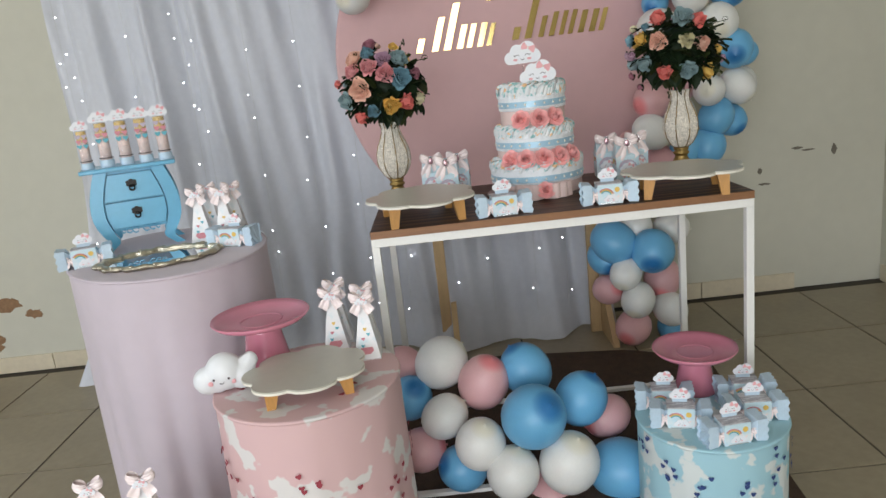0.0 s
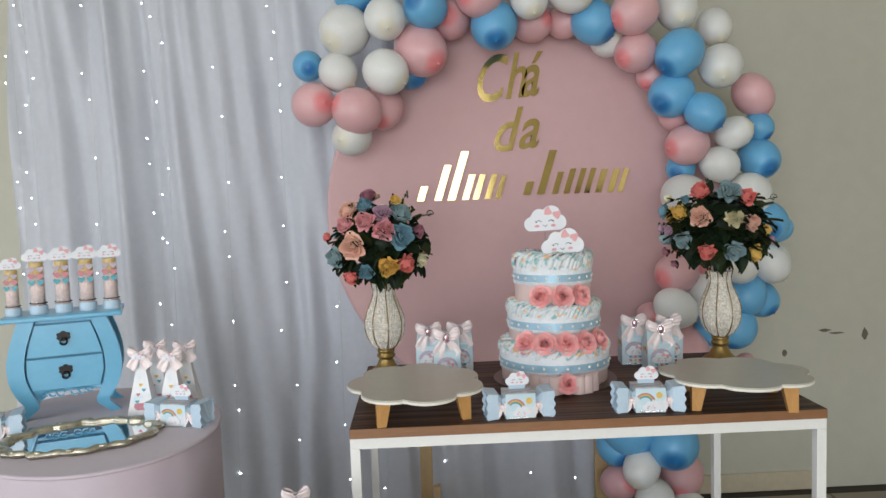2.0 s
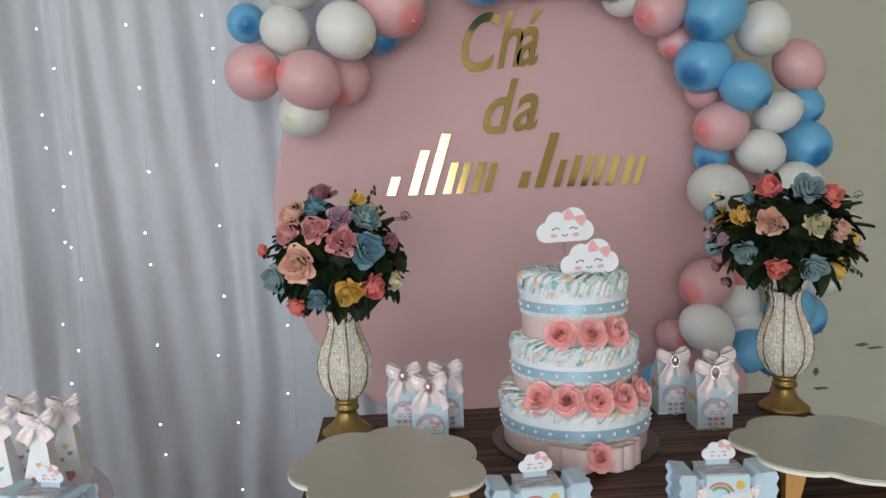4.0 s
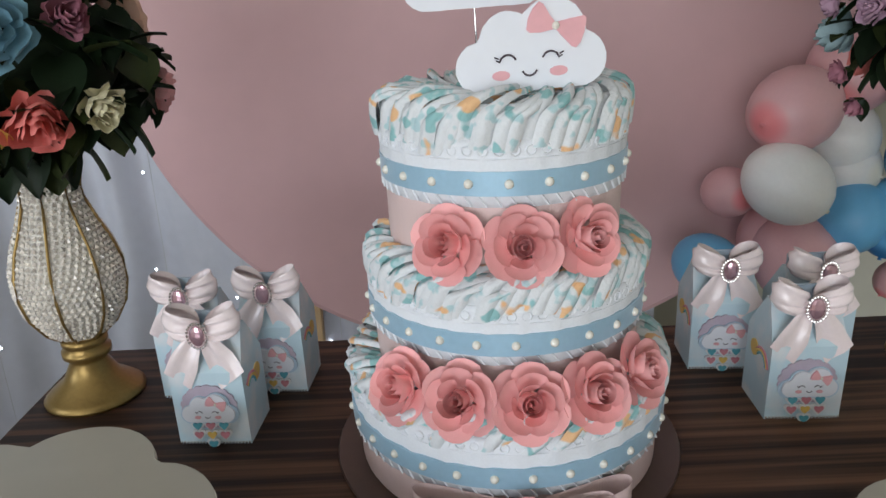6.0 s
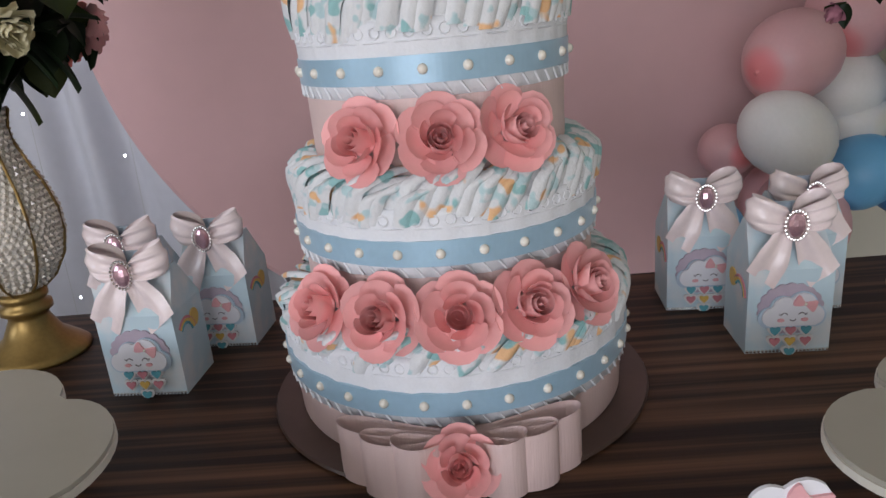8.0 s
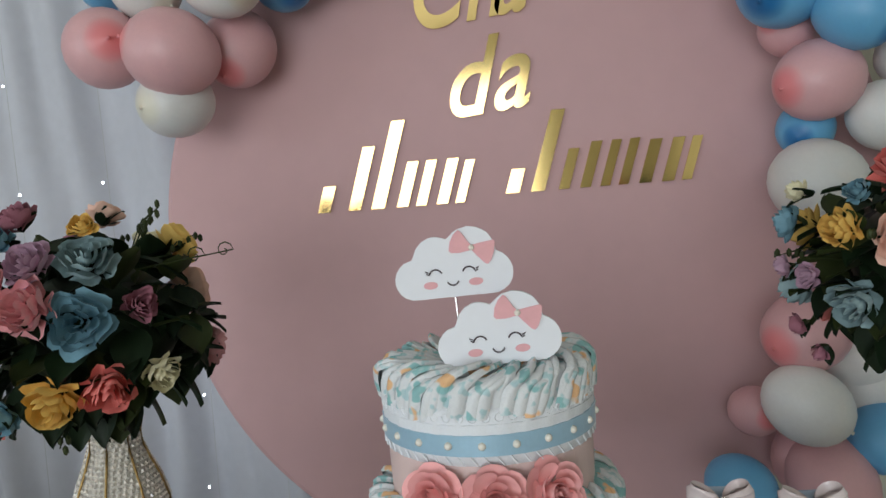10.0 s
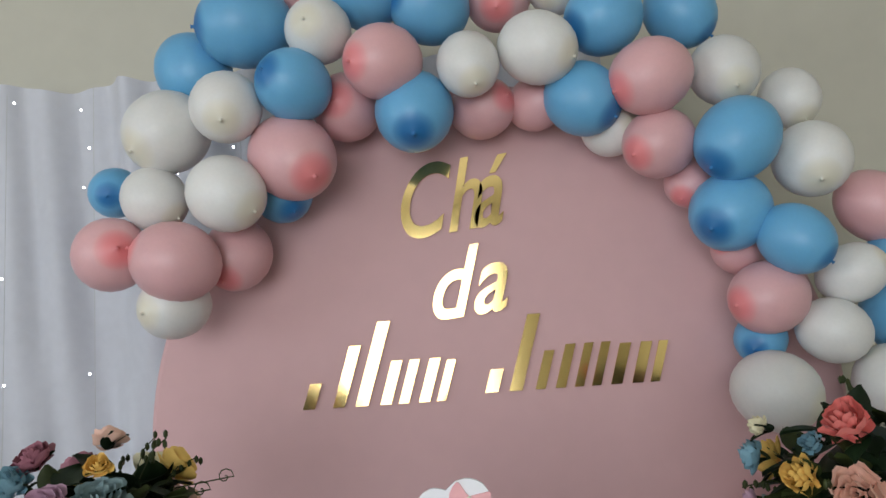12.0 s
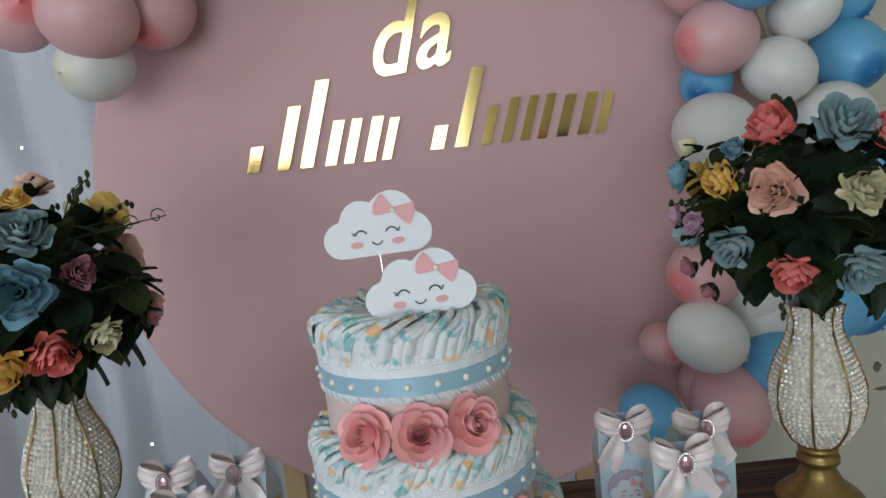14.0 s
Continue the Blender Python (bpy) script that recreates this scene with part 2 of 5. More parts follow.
def diaper_mat():
    """White nappies with a scattered teal and orange animal print."""
    m = mat("printed_diaper", (0.72, 0.74, 0.75), rough=0.75, var=0.05, scale=60, bump=0.25, bscale=260)
    nt = m.node_tree
    n, l = nt.nodes, nt.links
    b = n["Principled BSDF"]
    out = b.inputs["Base Color"].links[0].from_socket
    geo = n.new("ShaderNodeNewGeometry")
    for scale, lo, hi, col in ((55, 0.585, 0.62, (0.28, 0.52, 0.52)), (105, 0.58, 0.66, (0.45, 0.62, 0.64)), (56, 0.62, 0.66, (0.82, 0.5, 0.26))):
        nz, rp, mx = n.new("ShaderNodeTexNoise"), n.new("ShaderNodeValToRGB"), n.new("ShaderNodeMix")
        mx.data_type = "RGBA"
        off = n.new("ShaderNodeVectorMath")
        off.inputs[1].default_value = (scale, scale * 0.37, 0)
        l.new(geo.outputs["Position"], off.inputs[0])
        l.new(off.outputs[0], nz.inputs["Vector"])
        nz.inputs["Scale"].default_value, nz.inputs["Detail"].default_value = scale, 1
        rp.color_ramp.elements[0].position, rp.color_ramp.elements[1].position = lo, hi
        l.new(nz.outputs["Fac"], rp.inputs[0])
        l.new(rp.outputs[0], mx.inputs["Factor"])
        l.new(out, mx.inputs["A"])
        mx.inputs["B"].default_value = (*col, 1)
        out = mx.outputs["Result"]
    l.new(out, b.inputs["Base Color"])
    return m


def wood_mat():
    m = mat("dark_walnut", (0.022, 0.01, 0.006), rough=0.5, var=0.5, scale=5, stretch=(0.35, 17, 17), bump=0.05, bscale=30, two=(0.19, 0.092, 0.05), thr=(0.42, 0.72))
    m.node_tree.nodes["Principled BSDF"].inputs["Specular IOR Level"].default_value = 0.3
    return m


M_DIAPER, M_WOOD = diaper_mat(), wood_mat()


def vary_islands(m, lo, hi):
    """Each bead takes its own brightness."""
    n, l = m.node_tree.nodes, m.node_tree.links
    b = n["Principled BSDF"]
    old = b.inputs["Base Color"].links[0].from_socket
    geo, mr, hsv = n.new("ShaderNodeNewGeometry"), n.new("ShaderNodeMapRange"), n.new("ShaderNodeHueSaturation")
    mr.inputs["To Min"].default_value, mr.inputs["To Max"].default_value = lo, hi
    l.new(geo.outputs["Random Per Island"], mr.inputs[0])
    l.new(mr.outputs[0], hsv.inputs["Value"])
    l.new(old, hsv.inputs["Color"])
    l.new(hsv.outputs[0], b.inputs["Base Color"])


vary_islands(M_BEAD, 0.72, 1.15)


# ---- building helpers ----
def thing(name, label, category, x=0, y=0, z=0, rz=0, group="", kind=""):
    ob = new(name)
    ob.empty_display_size = 0.02
    ob.matrix_world = pose(x, y, z, 0, 0, rz)
    return tagged(ob, label, category, group, kind)


def mesh_of(name, bm, material, smooth=False):
    bmesh.ops.recalc_face_normals(bm, faces=bm.faces)
    me = bpy.data.meshes.new(name)
    bm.to_mesh(me)
    bm.free()
    me.materials.append(material)
    if smooth:
        me.shade_smooth()
    return me


def child(name, me, parent, m=None, label=""):
    ob = new(name, me)
    ob.parent = parent
    if m is not None:
        ob.matrix_basis = m
    return tagged(ob, label)


def part(name, bm, material, parent, label="", m=None, smooth=False):
    return child(name, mesh_of(name, bm, material, smooth), parent, m, label)


def solo(name, bm, material, label="", category="", kind="", smooth=False, m=None):
    ob = new(name, mesh_of(name, bm, material, smooth))
    if m is not None:
        ob.matrix_world = m
    return tagged(ob, label, category, "", kind)


def box(x0, x1, y0, y1, z0, z1, bevel=0.0, bm=None):
    own = bmesh.new()
    bmesh.ops.create_cube(own, size=1, matrix=Matrix.Translation(((x0 + x1) / 2, (y0 + y1) / 2, (z0 + z1) / 2)) @ Matrix.Diagonal((x1 - x0, y1 - y0, z1 - z0, 1)))
    if bevel:
        bmesh.ops.bevel(own, geom=own.edges[:], offset=bevel, segments=2, affect="EDGES", profile=0.5)
    if bm is None:
        return own
    tmp = bpy.data.meshes.new("tmp")
    own.to_mesh(tmp)
    own.free()
    bm.from_mesh(tmp)
    bpy.data.meshes.remove(tmp)
    return bm


def lathe(profile, seg=32, bm=None, wob=None):
    """A turned body: profile is (radius, height) from bottom to top."""
    bm = bm or bmesh.new()
    rows = []
    for r, z in profile:
        if r < 1e-6:
            rows.append([bm.verts.new((0, 0, z))])
        else:
            rows.append([bm.verts.new((r * (wob(a, z) if wob else 1) * math.cos(a), r * (wob(a, z) if wob else 1) * math.sin(a), z)) for a in (2 * math.pi * i / seg for i in range(seg))])
    for lo, hi in zip(rows, rows[1:]):
        for i in range(seg):
            j = (i + 1) % seg
            if len(lo) == 1 and len(hi) > 1:
                bm.faces.new((lo[0], hi[j], hi[i]))
            elif len(hi) == 1 and len(lo) > 1:
                bm.faces.new((lo[i], lo[j], hi[0]))
            elif len(lo) > 1:
                bm.faces.new((lo[i], lo[j], hi[j], hi[i]))
    return bm


def grid(f, nu, nv, bm=None):
    bm = bm or bmesh.new()
    v = [[bm.verts.new(f(i / nu, j / nv)) for j in range(nv + 1)] for i in range(nu + 1)]
    for i in range(nu):
        for j in range(nv):
            bm.faces.new((v[i][j], v[i + 1][j], v[i + 1][j + 1], v[i][j + 1]))
    return bm


def prism(outline, y0, y1, bm=None, bevel=0.0):
    """An outline of (x, z) pairs given depth from y0 (front) to y1."""
    bm = bm or bmesh.new()
    a = [bm.verts.new((x, y0, z)) for x, z in outline]
    b = [bm.verts.new((x, y1, z)) for x, z in outline]
    bm.faces.new(a)
    bm.faces.new(b[::-1])
    for i in range(len(a)):
        j = (i + 1) % len(a)
        bm.faces.new((a[i], b[i], b[j], a[j]))
    return bm


def slab(outline, z0, z1):
    """An outline of (x, y) pairs given thickness from z0 to z1."""
    bm = bmesh.new()
    a = [bm.verts.new((x, y, z0)) for x, y in outline]
    b = [bm.verts.new((x, y, z1)) for x, y in outline]
    bm.faces.new(a[::-1])
    bm.faces.new(b)
    for i in range(len(a)):
        j = (i + 1) % len(a)
        bm.faces.new((a[i], a[j], b[j], b[i]))
    return bm


def tube(points, r, seg=8, bm=None):
    bm = bm or bmesh.new()
    pts = [Vector(p) for p in points]
    rings = []
    for i, p in enumerate(pts):
        d = (pts[min(i + 1, len(pts) - 1)] - pts[max(i - 1, 0)]).normalized()
        q = d.to_track_quat("Z", "Y")
        rings.append([bm.verts.new(p + q @ Vector((r * math.cos(2 * math.pi * k / seg), r * math.sin(2 * math.pi * k / seg), 0))) for k in range(seg)])
    for a, b in zip(rings, rings[1:]):
        for k in range(seg):
            bm.faces.new((a[k], a[(k + 1) % seg], b[(k + 1) % seg], b[k]))
    bm.faces.new(rings[0][::-1])
    bm.faces.new(rings[-1])
    return bm


def ball(r, seg=12, rings=8, squash=(1, 1, 1), at=(0, 0, 0), bm=None):
    bm = bm or bmesh.new()
    bmesh.ops.create_uvsphere(bm, u_segments=seg, v_segments=rings, radius=r, matrix=Matrix.Translation(at) @ Matrix.Diagonal((*squash, 1)))
    return bm


def cloud_outline(w, n=64):
    """A cloud of three puffs on a flat, rounded base, w wide and about 0.58 w high."""
    puffs = [(-0.32, 0.17, 0.17), (-0.13, 0.33, 0.19), (0.16, 0.36, 0.22), (0.33, 0.18, 0.18), (0.0, 0.17, 0.17)]

    def inside(x, z):
        return (abs(x) < 0.33 and 0 <= z < 0.3) or any((x - a) ** 2 + (z - b) ** 2 < c * c for a, b, c in puffs)
    out = []
    for i in range(n):
        a = 2 * math.pi * i / n - math.pi / 2
        t = 0.8
        while t > 0.02 and not inside(t * math.cos(a), 0.2 + t * math.sin(a)):
            t -= 0.006
        out.append((w * t * math.cos(a), w * (0.2 + t * math.sin(a))))
    return out


def heart_outline(s, n=20):
    return [(s * 0.5 * math.sin(a) ** 3, s * (0.42 * math.cos(a) - 0.16 * math.cos(2 * a) - 0.06 * math.cos(3 * a))) for a in (2 * math.pi * i / n for i in range(n))]


def disc_outline(rx, rz, n=20, cx=0, cz=0, lobes=0, depth=0.0):
    return [(cx + rx * (1 + depth * abs(math.sin(lobes * a / 2))) * math.cos(a), cz + rz * (1 + depth * abs(math.sin(lobes * a / 2))) * math.sin(a)) for a in (2 * math.pi * i / n for i in range(n))]


def arc(cx, cz, r, a0, a1, y, n=8):
    return [(cx + r * math.cos(radians(a0 + (a1 - a0) * i / n)), y, cz + r * math.sin(radians(a0 + (a1 - a0) * i / n))) for i in range(n + 1)]


def smiling_cloud(parent, w, y, z, thick=0.003, bow=True, name="cloud_tag", x=0.0, line=0.014, tilt=0.0):
    """A cut-out cloud with closed eyes, a smile and blushing cheeks; front towards -y."""
    c = part(name, prism(cloud_outline(w), -thick / 2, thick / 2), M_CLOUD, parent, "white cut-out cloud", pose(x, y, z, 0, tilt, 0))
    f = -thick / 2 - 0.0006
    face = bmesh.new()
    for s in (-1, 1):
        tube(arc(0.14 * s * w, 0.19 * w, 0.055 * w, 20, 160, f, 6), line * w / 2, 5, face)
    tube(arc(0, 0.15 * w, 0.05 * w, 200, 340, f, 6), line * w / 2, 5, face)
    if w > 0.04:
        for s in (-1, 1):
            for k in (0.0, 0.022):
                x_, z_ = s * (0.19 + 0.4 * k) * w, (0.2 + k) * w
                tube([(x_, f, z_), (x_ + s * 0.028 * w, f, z_ + 0.014 * w)], line * w / 3, 4, face)
    part("face", face, M_LINE, c, "dark printed eyes and smile")
    for s in (-1, 1):
        part("cheek", prism(disc_outline(0.06 * w, 0.032 * w, 12, 0.19 * s * w, 0.115 * w), f, -thick / 2), M_BLUSH, c)
    if bow:
        px, pz = 0.18 * w, 0.4 * w
        for wing in (((-0.1, -0.035), (-0.17, -0.03), (-0.19, -0.01), (-0.175, 0.06), (-0.14, 0.12), (-0.1, 0.155), (-0.075, 0.14), (-0.03, 0.06)), ((0.03, -0.06), (0.1, -0.14), (0.125, -0.15), (0.155, -0.12), (0.185, -0.05), (0.2, 0.03), (0.185, 0.045), (0.1, 0.035))):
            part("bow", prism([(px, pz - 0.02 * w)] + [(px + a * w, pz + b * w) for a, b in wing] + [(px, pz + 0.02 * w)], f - 0.001, -thick / 2), M_BLUSH, c, "pink paper bow wing")
        part("pearl", ball(0.026 * w, 8, 6, (1, 1, 1), (px, f - 0.001, pz)), M_PEARL, c)
    return c


def satin_bow(parent, w, m, gem=True, tails=0.68):
    """A tied ribbon bow, w wide, with creased loops, two tails and a gem brooch; front towards -y."""
    bm = bmesh.new()
    for s in (-1, 1):
        def loop(u, v):
            out = math.sin(math.pi * u)
            x = s * w * 0.5 * (0.06 + 0.94 * (1 - math.cos(2 * math.pi * u)) / 2) * (1 - 0.16 * abs(2 * v - 1) ** 2 * out)
            crease = w * 0.062 * math.cos(5.6 * math.pi * v + 0.8 * s + 2 * u) * out * (1 - 0.55 * out) + w * 0.02 * math.sin(19 * v + 11 * u)
            return Vector((x, -w * 0.16 * math.sin(2 * math.pi * u) + crease, (v - 0.5) * w * 0.46 * (0.2 + 0.8 * out ** 0.7) + w * 0.13 * out * out + w * 0.05 * (v - 0.5) * math.cos(7 * u) + w * 0.02 * math.sin(9 * v + 4 * u + s)))

        def tail(u, v):
            wide = w * (0.1 + 0.22 * min(1, 1.7 * u))
            cut = 0.09 * w * (v - 0.5) * s * u
            return Vector((s * w * (0.03 + 0.33 * u) + (v - 0.5) * wide, -w * (0.1 + 0.1 * u) - w * 0.035 * math.cos(2.6 * math.pi * v + s) * (1 - 0.5 * u) - w * 0.03 * math.sin(5 * u + s), -w * tails * u + cut + (v - 0.5) * s * w * 0.16))
        grid(loop, 22, 12, bm)
        grid(tail, 10, 8, bm)
    b = part("bow", bm, M_SATIN, parent, "pale pink satin bow", m, smooth=True)
    part("knot", ball(w * 0.09, 10, 8, (0.9, 0.8, 1.1), (0, -w * 0.1, 0)), M_SATIN, b, smooth=True)
    if gem:
        part("gem", ball(w * 0.13, 10, 6, (0.75, 0.35, 1.1), (0, -w * 0.2, 0)), M_GEM, b, "pink faceted gem")
        rim = bmesh.new()
        for k in range(22):
            a = 2 * math.pi * k / 22
            bmesh.ops.create_icosphere(rim, subdivisions=1, radius=w * 0.021, matrix=Matrix.Translation((w * 0.125 * math.cos(a), -w * 0.2, w * 0.17 * math.sin(a))))
        part("gem_rim", rim, M_SILVER, b, "silver rhinestone rim")
    return b


def petal(bm, phi, width, rho, z, wave=0.0):
    """One petal of a rose: rho and z are (base, middle, tip), quadratic in height."""
    def q(c, v):
        return (1 - v) ** 2 * c[0] + 2 * v * (1 - v) * c[1] + v * v * c[2]

    def f(u, v):
        s = 2 * u - 1
        h = v * (1 - 0.14 * s * s - 0.5 * s ** 4)
        a = phi + s * width * (0.35 + 0.65 * math.sin(min(1, h * 1.25) * math.pi / 2))
        r = q(rho, h) * (1 - 0.1 * s * s) + wave * math.sin(5 * s + phi * 3) * h
        return Vector((r * math.cos(a), r * math.sin(a), q(z, h) + wave * math.cos(4 * s + phi) * h))
    grid(f, 8, 4, bm)


def rose_mesh(name, material, open_=1.0, seed=1):
    """A rose of radius 1 that faces +z."""
    rng = random.Random(seed)
    bm = bmesh.new()
    rings = [(3, 1.35, (0.1, 0.2, 0.15), (0, 0.6, 0.82)), (4, 1.0, (0.16, 0.42, 0.33), (0, 0.48, 0.78)), (5, 0.95, (0.2, 0.72, 0.6), (0, 0.32, 0.7)), (5, 1.0, (0.25, 0.92, 0.86), (0, 0.12, 0.56)), (5, 0.85, (0.25, 0.86, 1.06), (-0.05, -0.02, 0.22))]
    for k, (n, w, rho, z) in enumerate(rings):
        off = rng.uniform(0, 6)
        for i in range(n):
            sc = 1 + rng.uniform(-0.08, 0.08)
            spread = 1 if k < 2 else open_
            petal(bm, off + 2 * math.pi * i / n + rng.uniform(-0.12, 0.12), w, [r * sc * spread for r in rho], [h * sc for h in z], 0.03 + 0.02 * k)
    return mesh_of(name, bm, material, True)


def paper_rose_parts():
    """Meshes of a cut-paper rose of radius 1: the coil, and one petal for each of three rings."""
    coil = grid(lambda u, v: Vector(((0.05 + 0.3 * u) * math.cos(17 * u), (0.05 + 0.3 * u) * math.sin(17 * u), 0.1 + v * (0.74 - 0.12 * u + 0.04 * math.sin(9 * u)))), 56, 1)
    lathe([(0, 0), (0.3, 0.02), (0.32, 0.08), (0, 0.1)], 12, coil)
    out = [mesh_of("paper_rose", coil, M_PAPER, True)]
    for w, rho, z in ((0.95, (0.28, 0.52, 0.52), (0, 0.42, 0.72)), (0.9, (0.3, 0.7, 0.82), (0, 0.24, 0.56)), (0.85, (0.3, 0.84, 1.08), (0, 0.04, 0.28))):
        bm = bmesh.new()
        petal(bm, 0, w, rho, z, 0.012)
        out.append(mesh_of("petal", bm, M_PAPER, True))
    return out


def beads(n, p0, p1, r):
    bm = bmesh.new()
    for i in range(n):
        p = Vector(p0).lerp(Vector(p1), (i + 0.5) / n)
        bmesh.ops.create_icosphere(bm, subdivisions=1, radius=r, matrix=Matrix.Translation(p))
    return bm


# ---- the room ----
floor = solo("floor", box(WALL_W - 0.1, WALL_E + 0.1, WALL_S - 0.1, WALL_N + 0.1, -0.12, -0.004), M_GROUT, "beige square floor tiles with dark joints", "floor", "structure")
bm = box(WALL_W - 0.15, WALL_E + 0.15, WALL_N, WALL_N + 0.15, 0, CEIL)
solo("wall_north", bm, M_WALL, "cream-grey painted wall with peeling patches", "wall", "structure")
solo("wall_east", box(WALL_E, WALL_E + 0.15, WALL_S, WALL_N, 0, CEIL), M_WALL, "cream-grey painted wall", "wall", "structure")
bm = bmesh.new()
box(WALL_W - 0.15, WALL_W, WALL_S, WIN[0], 0, CEIL, 0, bm)
box(WALL_W - 0.15, WALL_W, WIN[1], WALL_N, 0, CEIL, 0, bm)
box(WALL_W - 0.15, WALL_W, WIN[0], WIN[1], 0, WIN[2], 0, bm)
box(WALL_W - 0.15, WALL_W, WIN[0], WIN[1], WIN[3], CEIL, 0, bm)
solo("wall_west", bm, M_WALL, "cream-grey painted wall with an opening added for left light", "wall", "structure")
bm = bmesh.new()
box(WALL_W - 0.15, DOOR[0], WALL_S - 0.15, WALL_S, 0, CEIL, 0, bm)
box(DOOR[1], WALL_E + 0.15, WALL_S - 0.15, WALL_S, 0, CEIL, 0, bm)
box(DOOR[0], DOOR[1], WALL_S - 0.15, WALL_S, DOOR[3], CEIL, 0, bm)
solo("wall_south", bm, M_WALL, "cream-grey painted wall with a wide opening", "wall", "structure")
solo("ceiling", box(WALL_W - 0.15, WALL_E + 0.15, WALL_S - 0.15, WALL_N + 0.15, CEIL, CEIL + 0.12), M_CEIL, "plain white painted ceiling", "ceiling", "structure")
solo("ground", box(-40, 40, -60, WALL_S - 0.16, -0.2, -0.06), mat("yard_concrete", (0.35, 0.34, 0.32), rough=0.9, var=0.15, scale=1), "grey concrete yard outside", "ground", "structure")


def chip(name, x, z, w, h, material, seed, label):
    rng = random.Random(seed)
    n = 22
    o = [(w * (0.32 + 0.26 * rng.random()) * math.cos(2 * math.pi * i / n), h * (0.3 + 0.3 * rng.random()) * math.sin(2 * math.pi * i / n)) for i in range(n)]
    solo(name, prism(o, -0.002, 0.0), material, label, "wall patch", "structure", m=pose(x, WALL_N, z))


for i, (x, z, w, h) in enumerate([(-2.325, 0.328, 0.15, 0.07), (-2.208, 0.272, 0.085, 0.045), (-2.5, 0.15, 0.26, 0.11), (-2.56, 0.33, 0.05, 0.05)]):
    chip("peeled_patch", x, z, w, h, M_CHIP, i + 3, "brown bare plaster where paint has peeled")
for i, (x, z, w, h) in enumerate([(1.275, 0.645, 0.05, 0.014), (1.325, 0.633, 0.06, 0.01), (1.44, 0.625, 0.025, 0.045), (1.112, 0.56, 0.02, 0.033), (1.13, 0.5, 0.06, 0.01), (0.99, 1.4, 0.02, 0.006)]):
    chip("wall_scratch", x, z, w, h, M_CRACK, i + 20, "dark scratch in the wall paint")


# ---- backdrop: curtain, fairy lights, round panel ----
def curtain():
    x0, x1, top = -1.75, 0.36, 1.985
    th = thing("curtain", "sheer white voile curtain in loose folds", "curtain", 0, 1.205, 0)
    rng = random.Random(4)
    ph = [rng.uniform(0, 6) for _ in range(6)]

    def f(u, v):
        z = top * v
        x = x0 + (x1 - x0) * u
        low = (1 - v)
        slow = noise.noise((3.1 * u, 0.6 * v, 1.7))
        fine = noise.noise((9.0 * u, 0.9 * v, 5.2))
        w = u - 0.1 * low * (1 - 0.6 * u)
        y = 0.036 * math.sin(30 * w + 5 * slow) * (0.5 + abs(fine) * 1.4) + 0.023 * math.sin(66 * w + 6 * fine) * (0.5 + 0.5 * v) + 0.011 * math.sin(150 * w + 8 * slow) * (0.3 + 0.7 * v)
        y += 0.035 * low * math.sin(14 * u + ph[3] + 1.5 * v) - 0.05 * low ** 3 + 0.012 * noise.noise((30 * u, 3 * v, 2.0))
        x += 0.03 * slow * low + 0.05 * low * (u - 0.5) - 0.16 * low ** 4 * (1 - u) ** 6
        if v < 0.05:
            y -= (0.05 - v) * 2.2 * (0.6 + 0.4 * math.sin(31 * u))
        return Vector((x, y, 0.004 + z + 0.008 * math.sin(60 * u) * v))
    part("drape", grid(f, 300, 40), M_VOILE, th, smooth=True)
    part("heading", tube([(x0 + 0.03, 0.05, top - 0.012), (x1 - 0.03, 0.05, top - 0.012)], 0.008), M_WHITEM, th, "thin white curtain rod")
    for x in (x0 + 0.04, x1 - 0.02):
        part("support_pole", tube([(x, 0.05, 0), (x, 0.05, top - 0.01)], 0.01), M_WHITEM, th)


curtain()
led = ball(0.0027, 8, 6)
LED_MESH = mesh_of("led", led, M_LED, True)
rng = random.Random(8)
for k, x in enumerate([-1.8, -1.75, -1.53, -1.31, -1.27, -1.06, -0.85, -0.66, -0.5, -0.3, -0.13, 0.06, 0.2]):
    th = thing("fairy_light_string", "hanging string of small white fairy lights", "fairy lights", x * 0.95, 1.125, 0, group="fairy light strings")
    part("wire", tube([(0, 0.03, 1.96), (0.01, 0.02, 1.2), (0, 0.0, 0.12)], 0.0007, 4), M_WIRE, th)
    z = 1.95 - rng.uniform(0, 0.1)
    while z > 0.14:
        child("led", LED_MESH, th, pose(rng.uniform(-0.025, 0.025), 0.02 * z / 2, z))
        z -= rng.choice((0.09, 0.17, 0.2, 0.23))

PX, PZ, PR, PY = 0.05, 1.17, 0.695, 1.064
panel = thing("round_backdrop", "round pink fabric-covered backdrop panel on pine posts", "backdrop panel", PX, PY, 0)
bm = bmesh.new()
ring = [(PR - 0.012, 0.0), (PR - 0.003, 0.004), (PR, 0.012), (PR, 0.026), (PR - 0.004, 0.03)]
lathe([(0, 0.0)] + ring + [(0, 0.03)], 128, bm)
part("disc", bm, M_PANEL, panel, m=Matrix.Translation((0, 0, PZ)) @ pose(0, 0, 0, -90, 0, 0))
for sx in (-0.385, 0.246):
    p = part("post", box(sx - 0.022, sx + 0.022, 0.031, 0.056, 0.0, 1.7, 0.002), M_PINE, panel, "raw pine post")
    part("foot", prism([(-0.14, 0), (0.2, 0), (0.2, 0.012), (0.03, 0.2), (-0.01, 0.2), (-0.14, 0.012)], -0.012, 0.012), M_PINE, p, "triangular plywood foot", pose(sx + 0.036, 0.04, 0, 0, 0, -90))


